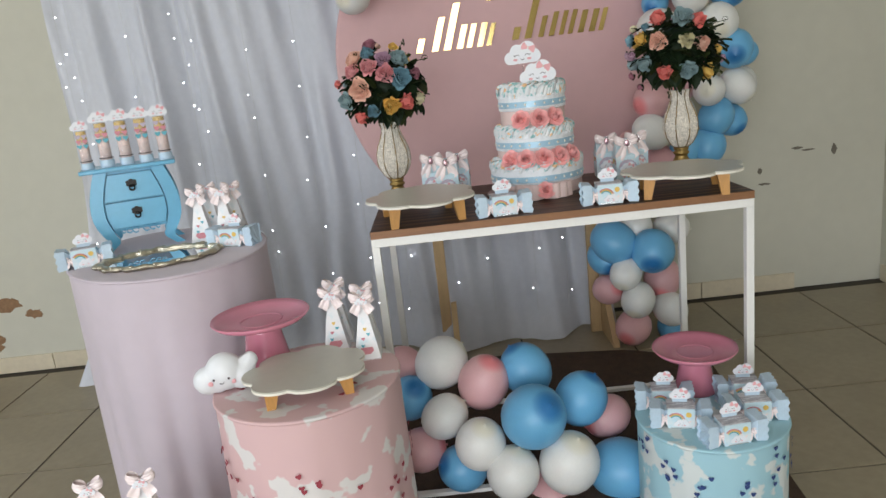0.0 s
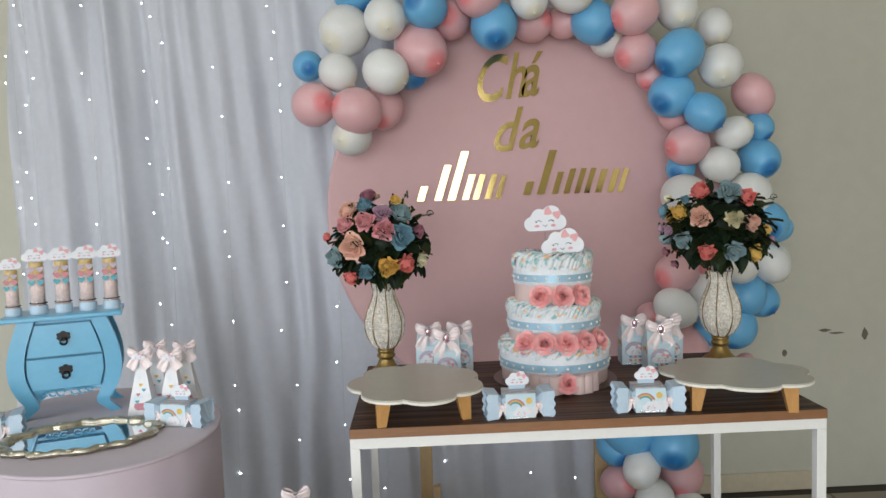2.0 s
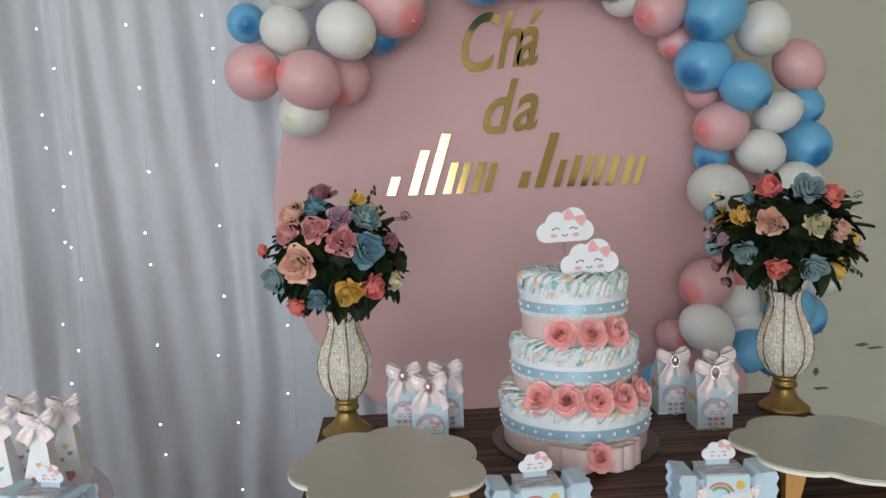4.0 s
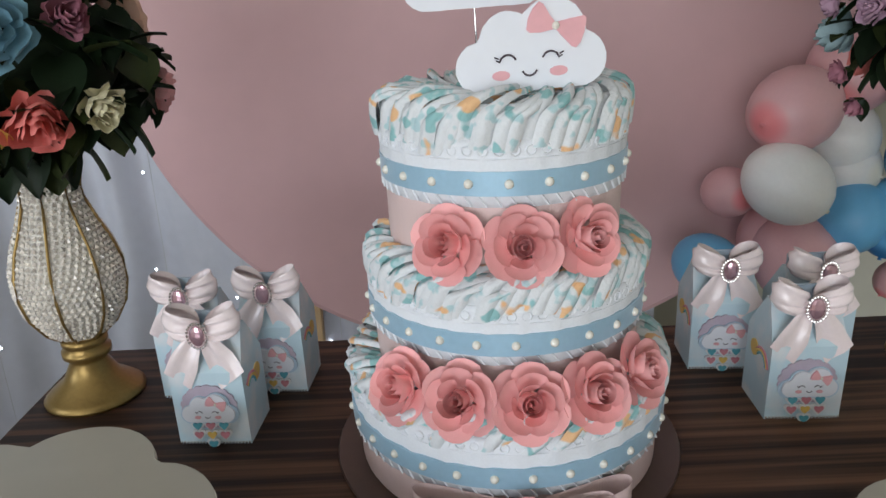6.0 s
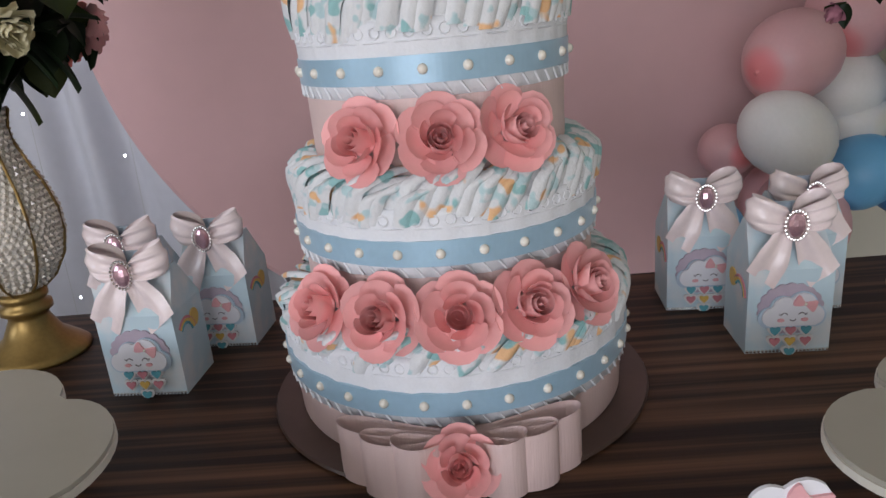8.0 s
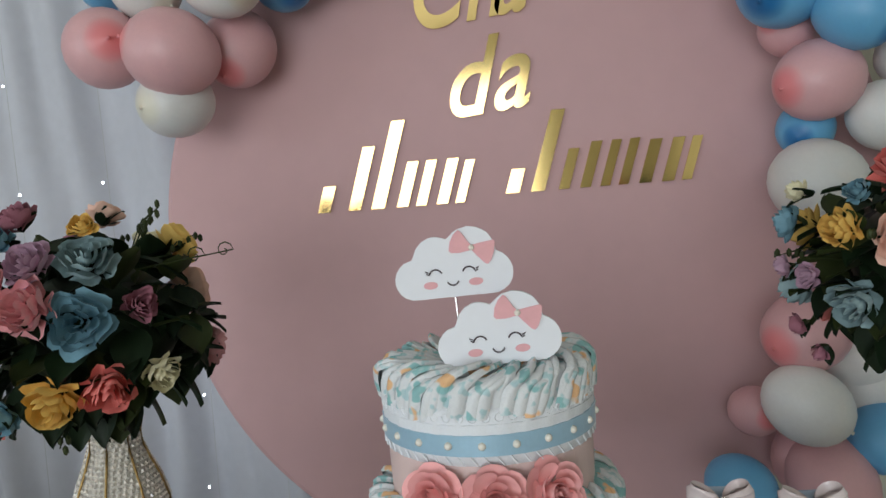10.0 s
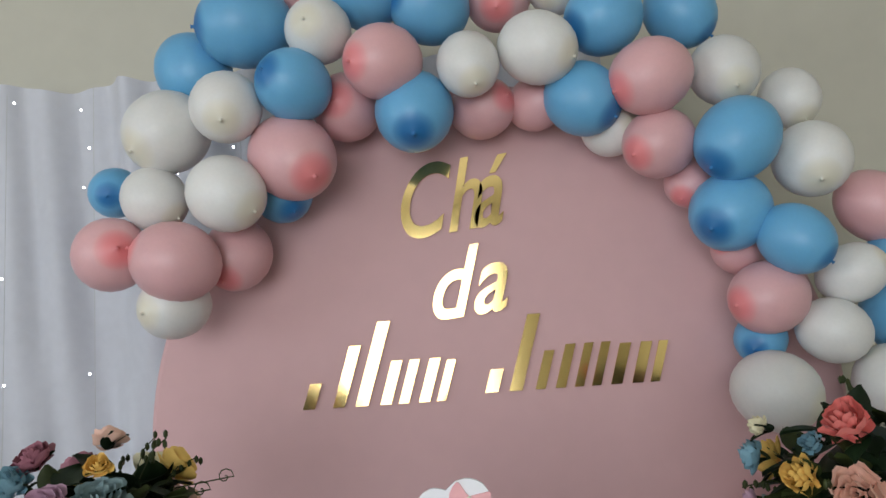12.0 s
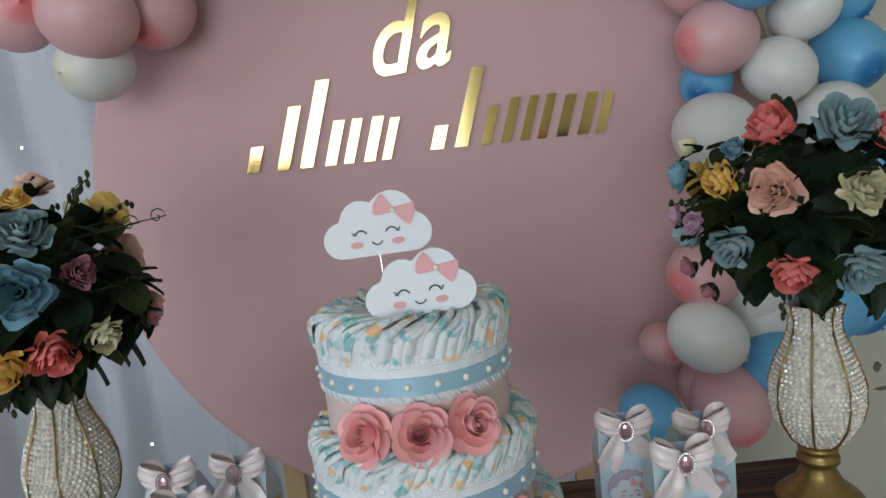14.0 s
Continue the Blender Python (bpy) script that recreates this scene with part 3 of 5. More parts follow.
def letter_meshes(text, shear):
    out = []
    for ch in text:
        cu = bpy.data.curves.new("letter", "FONT")
        cu.body, cu.size, cu.extrude, cu.shear, cu.offset = ch, 1.0, 0.02, shear, 0.012
        ob = bpy.data.objects.new("letter", cu)
        scene.collection.objects.link(ob)
        bpy.context.view_layer.update()
        me = bpy.data.meshes.new_from_object(ob.evaluated_get(bpy.context.evaluated_depsgraph_get()))
        bpy.data.objects.remove(ob)
        me.materials.clear()
        me.materials.append(M_GOLD)
        out.append(me)
    return out


def word(text, x0, x1, z0, z1, label, tilt):
    """Gold mirror letters that fill the box from x0, z0 to x1, z1 on the panel."""
    th = thing("gold_lettering", label, "lettering", x0, PY - 0.004, z0)
    th.matrix_basis = pose(x0, PY - 0.004, z0, 0, -tilt, 0)
    mes = letter_meshes(text, 0.48)
    at, place = 0.0, []
    top = max(v.co.y for me in mes for v in me.vertices)
    for me in mes:
        lo, hi = min(v.co.x for v in me.vertices), max(v.co.x for v in me.vertices)
        place.append(at - lo)
        at += hi - lo - 0.19
    kx, kz = (x1 - x0) / (at + 0.19), (z1 - z0) / top
    for me, p in zip(mes, place):
        me.transform(Matrix(((kx, 0, 0, p * kx), (0, 0, -0.1, 0), (0, kz, 0, 0), (0, 0, 0, 1))))
        child("letter", me, th)


word("Chá", -0.112, 0.128, 1.545, 1.695, "gold mirror script letters on the pink panel", 6)
word("da", -0.06, 0.102, 1.375, 1.515, "gold mirror script letters on the pink panel", 6)


def name_bars(x, z, strokes):
    """Plain slanted bars of the size and colour of script letters: (offset, width, height)."""
    th = thing("gold_name_bars", "slanted gold mirror bars on the pink panel", "lettering", x, PY - 0.004, z)
    for at, w, h in strokes:
        part("bar", prism([(at, 0), (at + w, 0), (at + w + 0.32 * h, h), (at + 0.32 * h, h)], -0.002, 0.002), M_GOLD, th)


name_bars(-0.335, 1.215, [(0.0, 0.024, 0.05), (0.06, 0.024, 0.12), (0.105, 0.026, 0.165), (0.155, 0.022, 0.085), (0.192, 0.02, 0.085), (0.232, 0.022, 0.085), (0.268, 0.018, 0.08)])
name_bars(0.03, 1.225, [(0.0, 0.026, 0.045), (0.048, 0.026, 0.15), (0.1, 0.02, 0.075), (0.14, 0.02, 0.085), (0.178, 0.018, 0.085), (0.212, 0.018, 0.085), (0.25, 0.022, 0.08), (0.292, 0.022, 0.08), (0.328, 0.018, 0.08)])


# ---- balloons ----
def balloon_shape():
    prof = [(0, 1.0)]
    for i in range(1, 13):
        a = math.pi * i / 13
        prof.append((math.sin(a) * (1 - 0.03 * math.cos(a)), math.cos(a) * (1.0 if a < math.pi / 2 else 1.08)))
    prof += [(0.06, -1.085), (0.03, -1.1), (0.055, -1.15), (0.0, -1.15)]
    return lathe(prof[::-1], 24)


BALLOON_MESH = {k: mesh_of("balloon", balloon_shape(), m, True) for k, m in BALLOON.items()}


def balloons(th, rows, seed, neck=(0, -1, -0.35)):
    rng = random.Random(seed)
    for c, x, y, z, r in rows:
        d = Vector(neck) + Vector((rng.uniform(-0.9, 0.9), rng.uniform(-0.1, 0.9), rng.uniform(-0.8, 0.6)))
        q = (-d).to_track_quat("Z", "Y")
        k = rng.uniform(0.94, 1.0)
        child("balloon", BALLOON_MESH[c], th, Matrix.LocRotScale((x, y, z), q, (r * k, r * k, r * rng.uniform(1.0, 1.1))))


arch = thing("balloon_garland", "garland of blue, white and pink balloons round the panel", "balloon garland")
B, W, P = "B", "W", "P"
balloons(arch, [
    (B, -0.385, 0.925, 1.967, 0.087), (W, -0.236, 0.875, 1.92, 0.065), (P, -0.292, 0.985, 2.059, 0.064), (B, -0.148, 0.925, 2.016, 0.074),
    (B, -0.024, 0.925, 1.976, 0.076), (P, 0.112, 0.985, 2.015, 0.069), (W, 0.233, 0.985, 2.034, 0.061), (B, 0.309, 0.925, 1.929, 0.074),
    (B, 0.472, 0.985, 1.956, 0.07), (B, -0.514, 0.985, 1.908, 0.076), (B, -0.285, 0.875, 1.817, 0.068), (W, -0.414, 0.875, 1.787, 0.067),
    (P, -0.117, 0.875, 1.851, 0.072), (P, -0.205, 0.985, 1.807, 0.071), (B, -0.069, 0.925, 1.771, 0.077), (W, 0.037, 0.875, 1.836, 0.06),
    (P, 0.062, 0.985, 1.784, 0.064), (W, 0.165, 0.875, 1.857, 0.071), (P, 0.168, 0.985, 1.786, 0.055), (B, 0.249, 0.925, 1.771, 0.072),
    (P, 0.372, 0.875, 1.787, 0.074), (W, 0.523, 0.925, 1.806, 0.067), (W, 0.668, 0.985, 1.762, 0.06), (W, 0.312, 0.985, 1.724, 0.056),
    (P, 0.389, 0.925, 1.673, 0.07), (B, 0.514, 0.875, 1.659, 0.077), (W, 0.664, 0.925, 1.623, 0.072), (P, 0.458, 0.985, 1.608, 0.052),
    (B, 0.505, 0.925, 1.534, 0.077), (B, 0.589, 0.875, 1.47, 0.062), (W, -0.542, 0.925, 1.764, 0.081), (P, -0.308, 0.925, 1.698, 0.085),
    (B, -0.344, 0.985, 1.646, 0.061), (B, -0.674, 0.985, 1.667, 0.053), (W, -0.572, 0.925, 1.635, 0.061), (W, -0.42, 0.875, 1.624, 0.073),
    (P, -0.654, 0.925, 1.533, 0.07), (P, -0.509, 0.875, 1.503, 0.074), (P, -0.434, 0.985, 1.527, 0.069), (W, -0.533, 0.925, 1.429, 0.064),
    (P, 0.534, 0.985, 1.468, 0.052), (P, 0.555, 0.925, 1.371, 0.07), (W, 0.705, 0.925, 1.403, 0.056)], 1)
balloons(arch, [
    (P, 0.798, 0.985, 1.536, 0.068), (B, 0.818, 0.985, 1.43, 0.048), (B, 0.817, 0.985, 1.322, 0.07), (W, 0.658, 0.925, 1.304, 0.061),
    (B, 0.554, 0.985, 1.297, 0.05), (W, 0.541, 0.925, 1.204, 0.076), (W, 0.758, 0.925, 1.203, 0.072), (B, 0.853, 0.925, 1.088, 0.048),
    (W, 0.825, 0.925, 0.974, 0.062), (P, 0.517, 0.925, 0.954, 0.071), (W, 0.626, 0.985, 0.894, 0.065), (W, 0.489, 0.875, 0.845, 0.065),
    (P, 0.517, 0.985, 0.931, 0.053), (B, 0.634, 0.925, 0.766, 0.059), (B, 0.393, 0.925, 0.691, 0.056), (P, 0.545, 0.925, 0.697, 0.074),
    (P, 0.443, 0.985, 0.803, 0.045), (B, 0.714, 0.925, 0.764, 0.069), (B, 0.749, 0.925, 0.871, 0.066), (W, 0.705, 0.875, 0.97, 0.059),
    (P, 0.635, 0.985, 1.008, 0.075), (W, 0.633, 0.985, 0.839, 0.063), (B, 0.822, 0.985, 0.847, 0.061), (P, 0.77, 0.985, 0.623, 0.037),
    (W, 0.86, 0.985, 0.981, 0.064), (B, 0.812, 0.925, 1.108, 0.072), (B, 0.342, 0.925, 0.432, 0.086), (B, 0.479, 0.875, 0.396, 0.084),
    (B, 0.315, 0.985, 0.358, 0.067), (W, 0.374, 0.875, 0.317, 0.064), (P, 0.548, 0.985, 0.249, 0.078), (P, 0.328, 0.985, 0.222, 0.063),
    (W, 0.417, 0.875, 0.205, 0.067), (W, 0.553, 0.925, 0.137, 0.068), (P, 0.408, 0.925, 0.075, 0.073), (B, 0.581, 0.985, 0.04, 0.063),
    (W, 0.448, 0.985, 0.47, 0.066), (W, 0.586, 0.985, 0.45, 0.065), (P, 0.546, 0.985, 0.706, 0.076)], 2)
heap = thing("balloon_heap", "heap of blue, white and pink balloons on the rug", "balloons")
balloons(heap, [
    (W, -0.351, 0.16, 0.335, 0.077), (P, -0.237, 0.1, 0.288, 0.074), (B, -0.111, 0.12, 0.304, 0.073), (B, -0.122, -0.06, 0.253, 0.085),
    (B, 0.021, 0.04, 0.237, 0.074), (W, -0.355, 0.04, 0.228, 0.064), (W, -0.265, -0.05, 0.184, 0.069), (W, -0.04, -0.08, 0.12, 0.079),
    (W, -0.189, -0.09, 0.114, 0.069), (B, -0.315, 0.02, 0.079, 0.067), (B, 0.107, -0.02, 0.05, 0.087), (P, 0.106, 0.1, 0.148, 0.063),
    (B, -0.449, 0.14, 0.246, 0.067), (P, -0.431, 0.06, 0.124, 0.065), (P, -0.464, 0.2, 0.328, 0.056), (P, -0.084, 0.0, -0.019, 0.068)], 6, (0, -0.6, 0.5))

# ---- rug and main table ----
o = [(-0.62, -0.42), (0.5, -0.55), (0.62, 0.72), (0.35, 0.86), (-0.1, 0.93), (-0.5, 0.94)]
rug = solo("rug", slab(o, 0.0, 0.008), M_RUG, "flat dark brown rug on the tiles", "rug")
T0, T1, TD, TZ = -0.484, 0.482, 0.533, 0.774
table = thing("console_table", "walnut-topped console table with a white steel frame", "table")
part("tabletop", box(T0, T1, 0.0, TD, TZ - 0.02, TZ, 0.0015), M_WOOD, table, "dark walnut laminate top")
part("edge_band", box(T0 + 0.001, T1 - 0.001, -0.0015, 0.0, TZ - 0.0195, TZ - 0.0006), M_EDGE, table, "lighter brown edge band")
fz = TZ - 0.02
for x in (T0, T1 - 0.02):
    for y in (0.002, TD - 0.022):
        part("leg", box(x, x + 0.02, y, y + 0.02, 0.02, fz - 0.022, 0.001), M_WHITEM, table)
for y in (0.002, TD - 0.022):
    part("rail", box(T0, T1, y, y + 0.02, fz - 0.022, fz, 0.001), M_WHITEM, table)
    part("floor_bar", box(T0, T1, y, y + 0.02, 0.009, 0.02, 0.001), M_WHITEM, table)
for x in (T0, T1 - 0.02):
    part("side_rail", box(x, x + 0.02, 0.022, TD - 0.022, fz - 0.022, fz, 0.001), M_WHITEM, table)


# ---- the nappy cake ----
CX, CY = -0.011, 0.33
cake = thing("nappy_cake", "three-tier cake of rolled printed nappies with ribbons and paper roses", "nappy cake", CX, CY, TZ)
part("board", lathe([(0, 0), (0.148, 0), (0.15, 0.002), (0.149, 0.004), (0, 0.004)], 64), M_BOARD, cake, "round brown cake board")
PEARL_MESH = mesh_of("pearl", ball(0.0033, 10, 8), M_PEARL, True)


def tier(r, z0, z1, zr, zlo, zhi, folds, seed):
    """A tier from z0 to z1: ribbon at zr, lace from zlo to zhi, nappy edges above it."""
    rng = random.Random(seed)
    h, zr, zlo, zhi = z1 - z0, zr - z0, zlo - z0, zhi - z0
    t = part("tier", lathe([(0, 0), (r * 0.96, 0), (r * 0.968, 0.002), (r * 0.975, zlo), (r * 0.97, zhi), (r * 0.8, h - 0.016), (0, h - 0.016)], 64), M_GROS, cake, "pale pink grosgrain wrapped tier", pose(0, 0, z0), smooth=True)
    wave = [rng.uniform(0, 6) for _ in range(3)]

    def wob(a, z):
        return 1 + 0.006 * math.sin(31 * a + wave[0]) + 0.004 * math.sin(57 * a + wave[1] + 200 * z)
    part("lace", lathe([(r * 0.97, zlo), (r * 0.993, zlo + 0.0005), (r * 0.998, zr), (r * 1.004, zhi - 0.004), (r * 0.998, zhi + 0.001), (r * 0.96, zhi + 0.001)], 120, None, wob), M_LACE, t, "white lace band", smooth=True)
    part("ribbon", lathe([(r * 0.995, zr - 0.0083), (r * 1.011, zr - 0.0083), (r * 1.0125, zr + 0.0083), (r * 0.995, zr + 0.0083)], 160), M_RIBB, t, "blue satin ribbon with pearls")
    # raised lace pattern: a row of rings under the top edge, a row of slanted stitches along the lower one
    motif = bmesh.new()
    n = round(2 * math.pi * r / 0.0105)
    for i in range(n):
        a = 2 * math.pi * i / n
        e, q = Vector((math.cos(a), math.sin(a), 0)), Vector((-math.sin(a), math.cos(a), 0))
        c = e * r * 1.0035
        tube([c + q * 0.0034 * math.cos(b) + Vector((0, 0, zhi - 0.006 + 0.0034 * math.sin(b))) for b in (2 * math.pi * k / 8 for k in range(9))], 0.0008, 4, motif)
        tube([c * 0.996 + q * 0.002 + Vector((0, 0, zlo + 0.001)), c * 0.996 - q * 0.003 + Vector((0, 0, zr - 0.009))], 0.0009, 4, motif)
        tube([c * 0.998 - q * 0.0052 + Vector((0, 0, zhi - 0.0115)), c * 0.998 + q * 0.0052 + Vector((0, 0, zhi - 0.0115))], 0.0006, 4, motif)
    tagged(part("lace_pattern", motif, M_LACE, t, "raised lace rings and stitches"), kind="stuff")
    n = round(2 * math.pi * r / 0.0265)
    for i in range(n):
        a = 2 * math.pi * i / n + 0.1
        child("pearl", PEARL_MESH, t, pose(r * 1.012 * math.cos(a), r * 1.012 * math.sin(a), zr))

    part("inner_roll", lathe([(r * 0.9, zhi - 0.006), (r * 0.985, zhi - 0.004), (r * 0.985, h - 0.014), (r * 0.955, h - 0.0065), (r * 0.75, h - 0.009), (r * 0.3, h - 0.013), (0, h - 0.013)], 64), M_DIAPER, t, "white nappy layers", smooth=True)

    def fold(k):
        """One rolled nappy edge: up the side, over the rim, and in a swirl towards the middle."""
        def f(u, v):
            lift = math.sin(math.pi * v)
            if u < 0.42:
                q = u / 0.42
                rad, z = r * (0.985 + 0.018 * math.sin(q * 2.6)), zhi - 0.006 + (h - 0.008 - zhi + 0.006) * q
            else:
                q = (u - 0.42) / 0.58
                rad, z = r * (0.99 - 0.012 * q - 0.62 * q * q ** 0.3), h - 0.008 + (0.006 + 0.004 * lift) * math.sin(min(1, q * 3) * math.pi / 2) - 0.01 * q * q
            a = (v - 0.5) * (3.0 * math.pi / folds) + 0.7 * max(0, u - 0.3) ** 1.3 + (0.22 + 0.06 * k) * u + 0.02 * math.sin(7 * u + k)
            rad += 0.0035 * lift
            return Vector((rad * math.cos(a), rad * math.sin(a), z + 0.0015 * k * math.sin(9 * u)))
        return mesh_of("nappy", grid(f, 12, 4), M_DIAPER, True)
    kinds = [fold(k) for k in range(3)]
    for i in range(folds):
        k_ = rng.uniform(0.985, 1.01)
        child("nappy", kinds[rng.randrange(3)], t, pose(0, 0, rng.uniform(-0.004, 0.003), rng.uniform(-1.2, 1.2), rng.uniform(-1.2, 1.2), 360 * i / folds + rng.uniform(-4, 4)) @ Matrix.Diagonal((k_, k_, 1, 1)))
    tagged(part("coil", tube([((0.05 + 0.4 * s) * r * math.cos(20 * s), (0.05 + 0.4 * s) * r * math.sin(20 * s), h - 0.012 + 0.003 * math.sin(40 * s)) for s in (i / 70 for i in range(71))], 0.006, 6), M_DIAPER, t, smooth=True))
    return t


tier(0.132, 0.004, 0.105, 0.053, 0.036, 0.084, 92, 1)
tier(0.111, 0.099, 0.2, 0.1465, 0.13, 0.174, 80, 2)
tier(0.094, 0.19, 0.314, 0.256, 0.239, 0.284, 70, 3)
ROSE_BITS = paper_rose_parts()


def paper_rose(deg, rad, z, r, k, up=12):
    a = radians(deg)
    m = Matrix.Translation((rad * math.sin(a), -rad * math.cos(a), z)) @ pose(0, 0, 0, 0, 0, deg) @ pose(0, 0, 0, 90 - up) @ pose(0, 0, 0, 0, 0, 47 * k)
    ob = child("paper_rose", ROSE_BITS[0], cake, m @ Matrix.Diagonal((r, r, r * 0.9, 1)), "pink cut-paper rose")
    for ring, n in ((1, 4), (2, 5), (3, 6)):
        for i in range(n):
            child("petal", ROSE_BITS[ring], ob, pose(0, 0, 0, 0, 0, 360 * i / n + 33 * ring + 9 * k) @ pose(0, 0, 0.04 * (i % 2), 7, 5 * math.sin(3 * i + k)))


for k, d in enumerate((-26, 2, 28)):
    paper_rose(d, 0.1, 0.214, 0.0262, k, 20)
for k, d in enumerate((-41, -19.5, 2.5, 24, 45)):
    paper_rose(d, 0.123, 0.108, 0.0268, k + 1, 26)
for s in (-1, 1):
    for k, (ex, ey) in enumerate(((0.079, -0.122), (0.062, -0.141), (0.042, -0.15))):
        c0, c1 = Vector((0, -0.14 - 0.002 * k, 0)), Vector((s * ex, ey, 0))
        ax = (c1 - c0).normalized()
        nrm = Vector((s * ax.y, -s * ax.x, 0))

        def loop(u, v):
            a = 2 * math.pi * u
            w = (1 - math.cos(a)) / 2
            p = c0.lerp(c1, w ** 0.85) + nrm * (0.013 * math.sin(a) * (0.12 + 0.88 * w ** 0.7) + 0.004 * math.sin(math.pi * w))
            return p + Vector((0, 0, 0.001 + 0.041 * v - 0.004 * (1 - w) * v))
        part("ribbon_loop", grid(loop, 28, 2), M_GROS, cake, "pale pink ribbon loop", smooth=True)
paper_rose(0, 0.154, 0.024, 0.0235, 2, 25)
for x, y, z, tl, k in ((-0.02, -0.03, 0.365, 2, 1), (0.015, -0.057, 0.311, 3, 2)):
    c = smiling_cloud(cake, 0.102, y, z, 0.004, name="cloud_topper", x=x, tilt=-tl)
    part("stick", tube([(0, 0.003, 0.02), (0, 0.003, 0.29 - z + 0.02)], 0.0006, 6), M_SILVER, c)


# ---- flower arrangements ----
ROSE_MESH = {k: [rose_mesh("rose", m, o, s) for s, o in ((1, 1.0), (2, 0.75))] for k, m in FLOWER.items()}


def leaf_mesh(material, w=0.42, bend=0.35):
    return mesh_of("leaf", grid(lambda u, v: Vector(((u - 0.5) * 2 * w * math.sin(math.pi * min(0.98, v * 0.93 + 0.07)) ** 0.8, v, -bend * v * v + 0.3 * abs(u - 0.5) ** 1.5)), 4, 6), material, True)


LEAVES = [leaf_mesh(M_LEAF), leaf_mesh(M_LEAF, 0.36, 0.5), leaf_mesh(M_LEAFO, 0.4, 0.2)]


def vase(th):
    base = part("foot", lathe([(0, 0), (0.048, 0), (0.049, 0.003), (0.044, 0.008), (0.027, 0.022), (0.018, 0.04), (0.019, 0.045), (0.0235, 0.047), (0.0235, 0.053), (0.018, 0.056), (0.022, 0.06), (0.022, 0.066), (0.018, 0.068), (0, 0.068)], 40), M_GOLDP, th, "gold painted pedestal foot", smooth=True)
    prof = [(0.018, 0.068), (0.031, 0.079), (0.0435, 0.1), (0.0485, 0.122), (0.048, 0.144), (0.0415, 0.167), (0.032, 0.189), (0.0255, 0.207), (0.024, 0.222), (0.028, 0.238)]
    body = part("bead_body", lathe(prof, 40), M_BEADCORE, th, "bulbous vase of clear crystal beads", smooth=True)

    def at(z):
        for (r0, z0), (r1, z1) in zip(prof, prof[1:]):
            if z0 <= z <= z1:
                return r0 + (r1 - r0) * (z - z0) / (z1 - z0)
        return prof[-1][0]
    vs, fs = [], []
    rng = random.Random(3)
    row, z = 0, 0.073
    while z < 0.236:
        r = at(z) + 0.0012
        n = max(10, int(2 * math.pi * r / 0.0062))
        for i in range(n):
            a = 2 * math.pi * (i + 0.5 * (row % 2)) / n
            s, t, o = 0.003, rng.uniform(0, 1.5), len(vs)
            c, e, q = Vector((r * math.cos(a), r * math.sin(a), z)), Vector((math.cos(a), math.sin(a), 0)), Vector((-math.sin(a), math.cos(a), 0))
            up = Vector((0, 0, 1))
            vs += [c + e * s] + [c + (q * math.cos(t + k * math.pi / 2) + up * math.sin(t + k * math.pi / 2)) * s for k in range(4)]
            fs += [(o, o + 1 + k, o + 1 + (k + 1) % 4) for k in range(4)]
        row, z = row + 1, z + 0.0054
    me = bpy.data.meshes.new("bead_lattice")
    me.from_pydata([tuple(v) for v in vs], [], fs)
    me.materials.append(M_BEAD)
    tagged(child("bead_lattice", me, body, None, "rows of faceted clear beads"), kind="stuff")
    for i in range(8):
        a = 2 * math.pi * i / 8 + 0.2
        part("gold_wire", tube([((r + 0.0035) * math.cos(a), (r + 0.0035) * math.sin(a), z) for r, z in prof], 0.0014, 6), M_GOLDP, body, smooth=True)


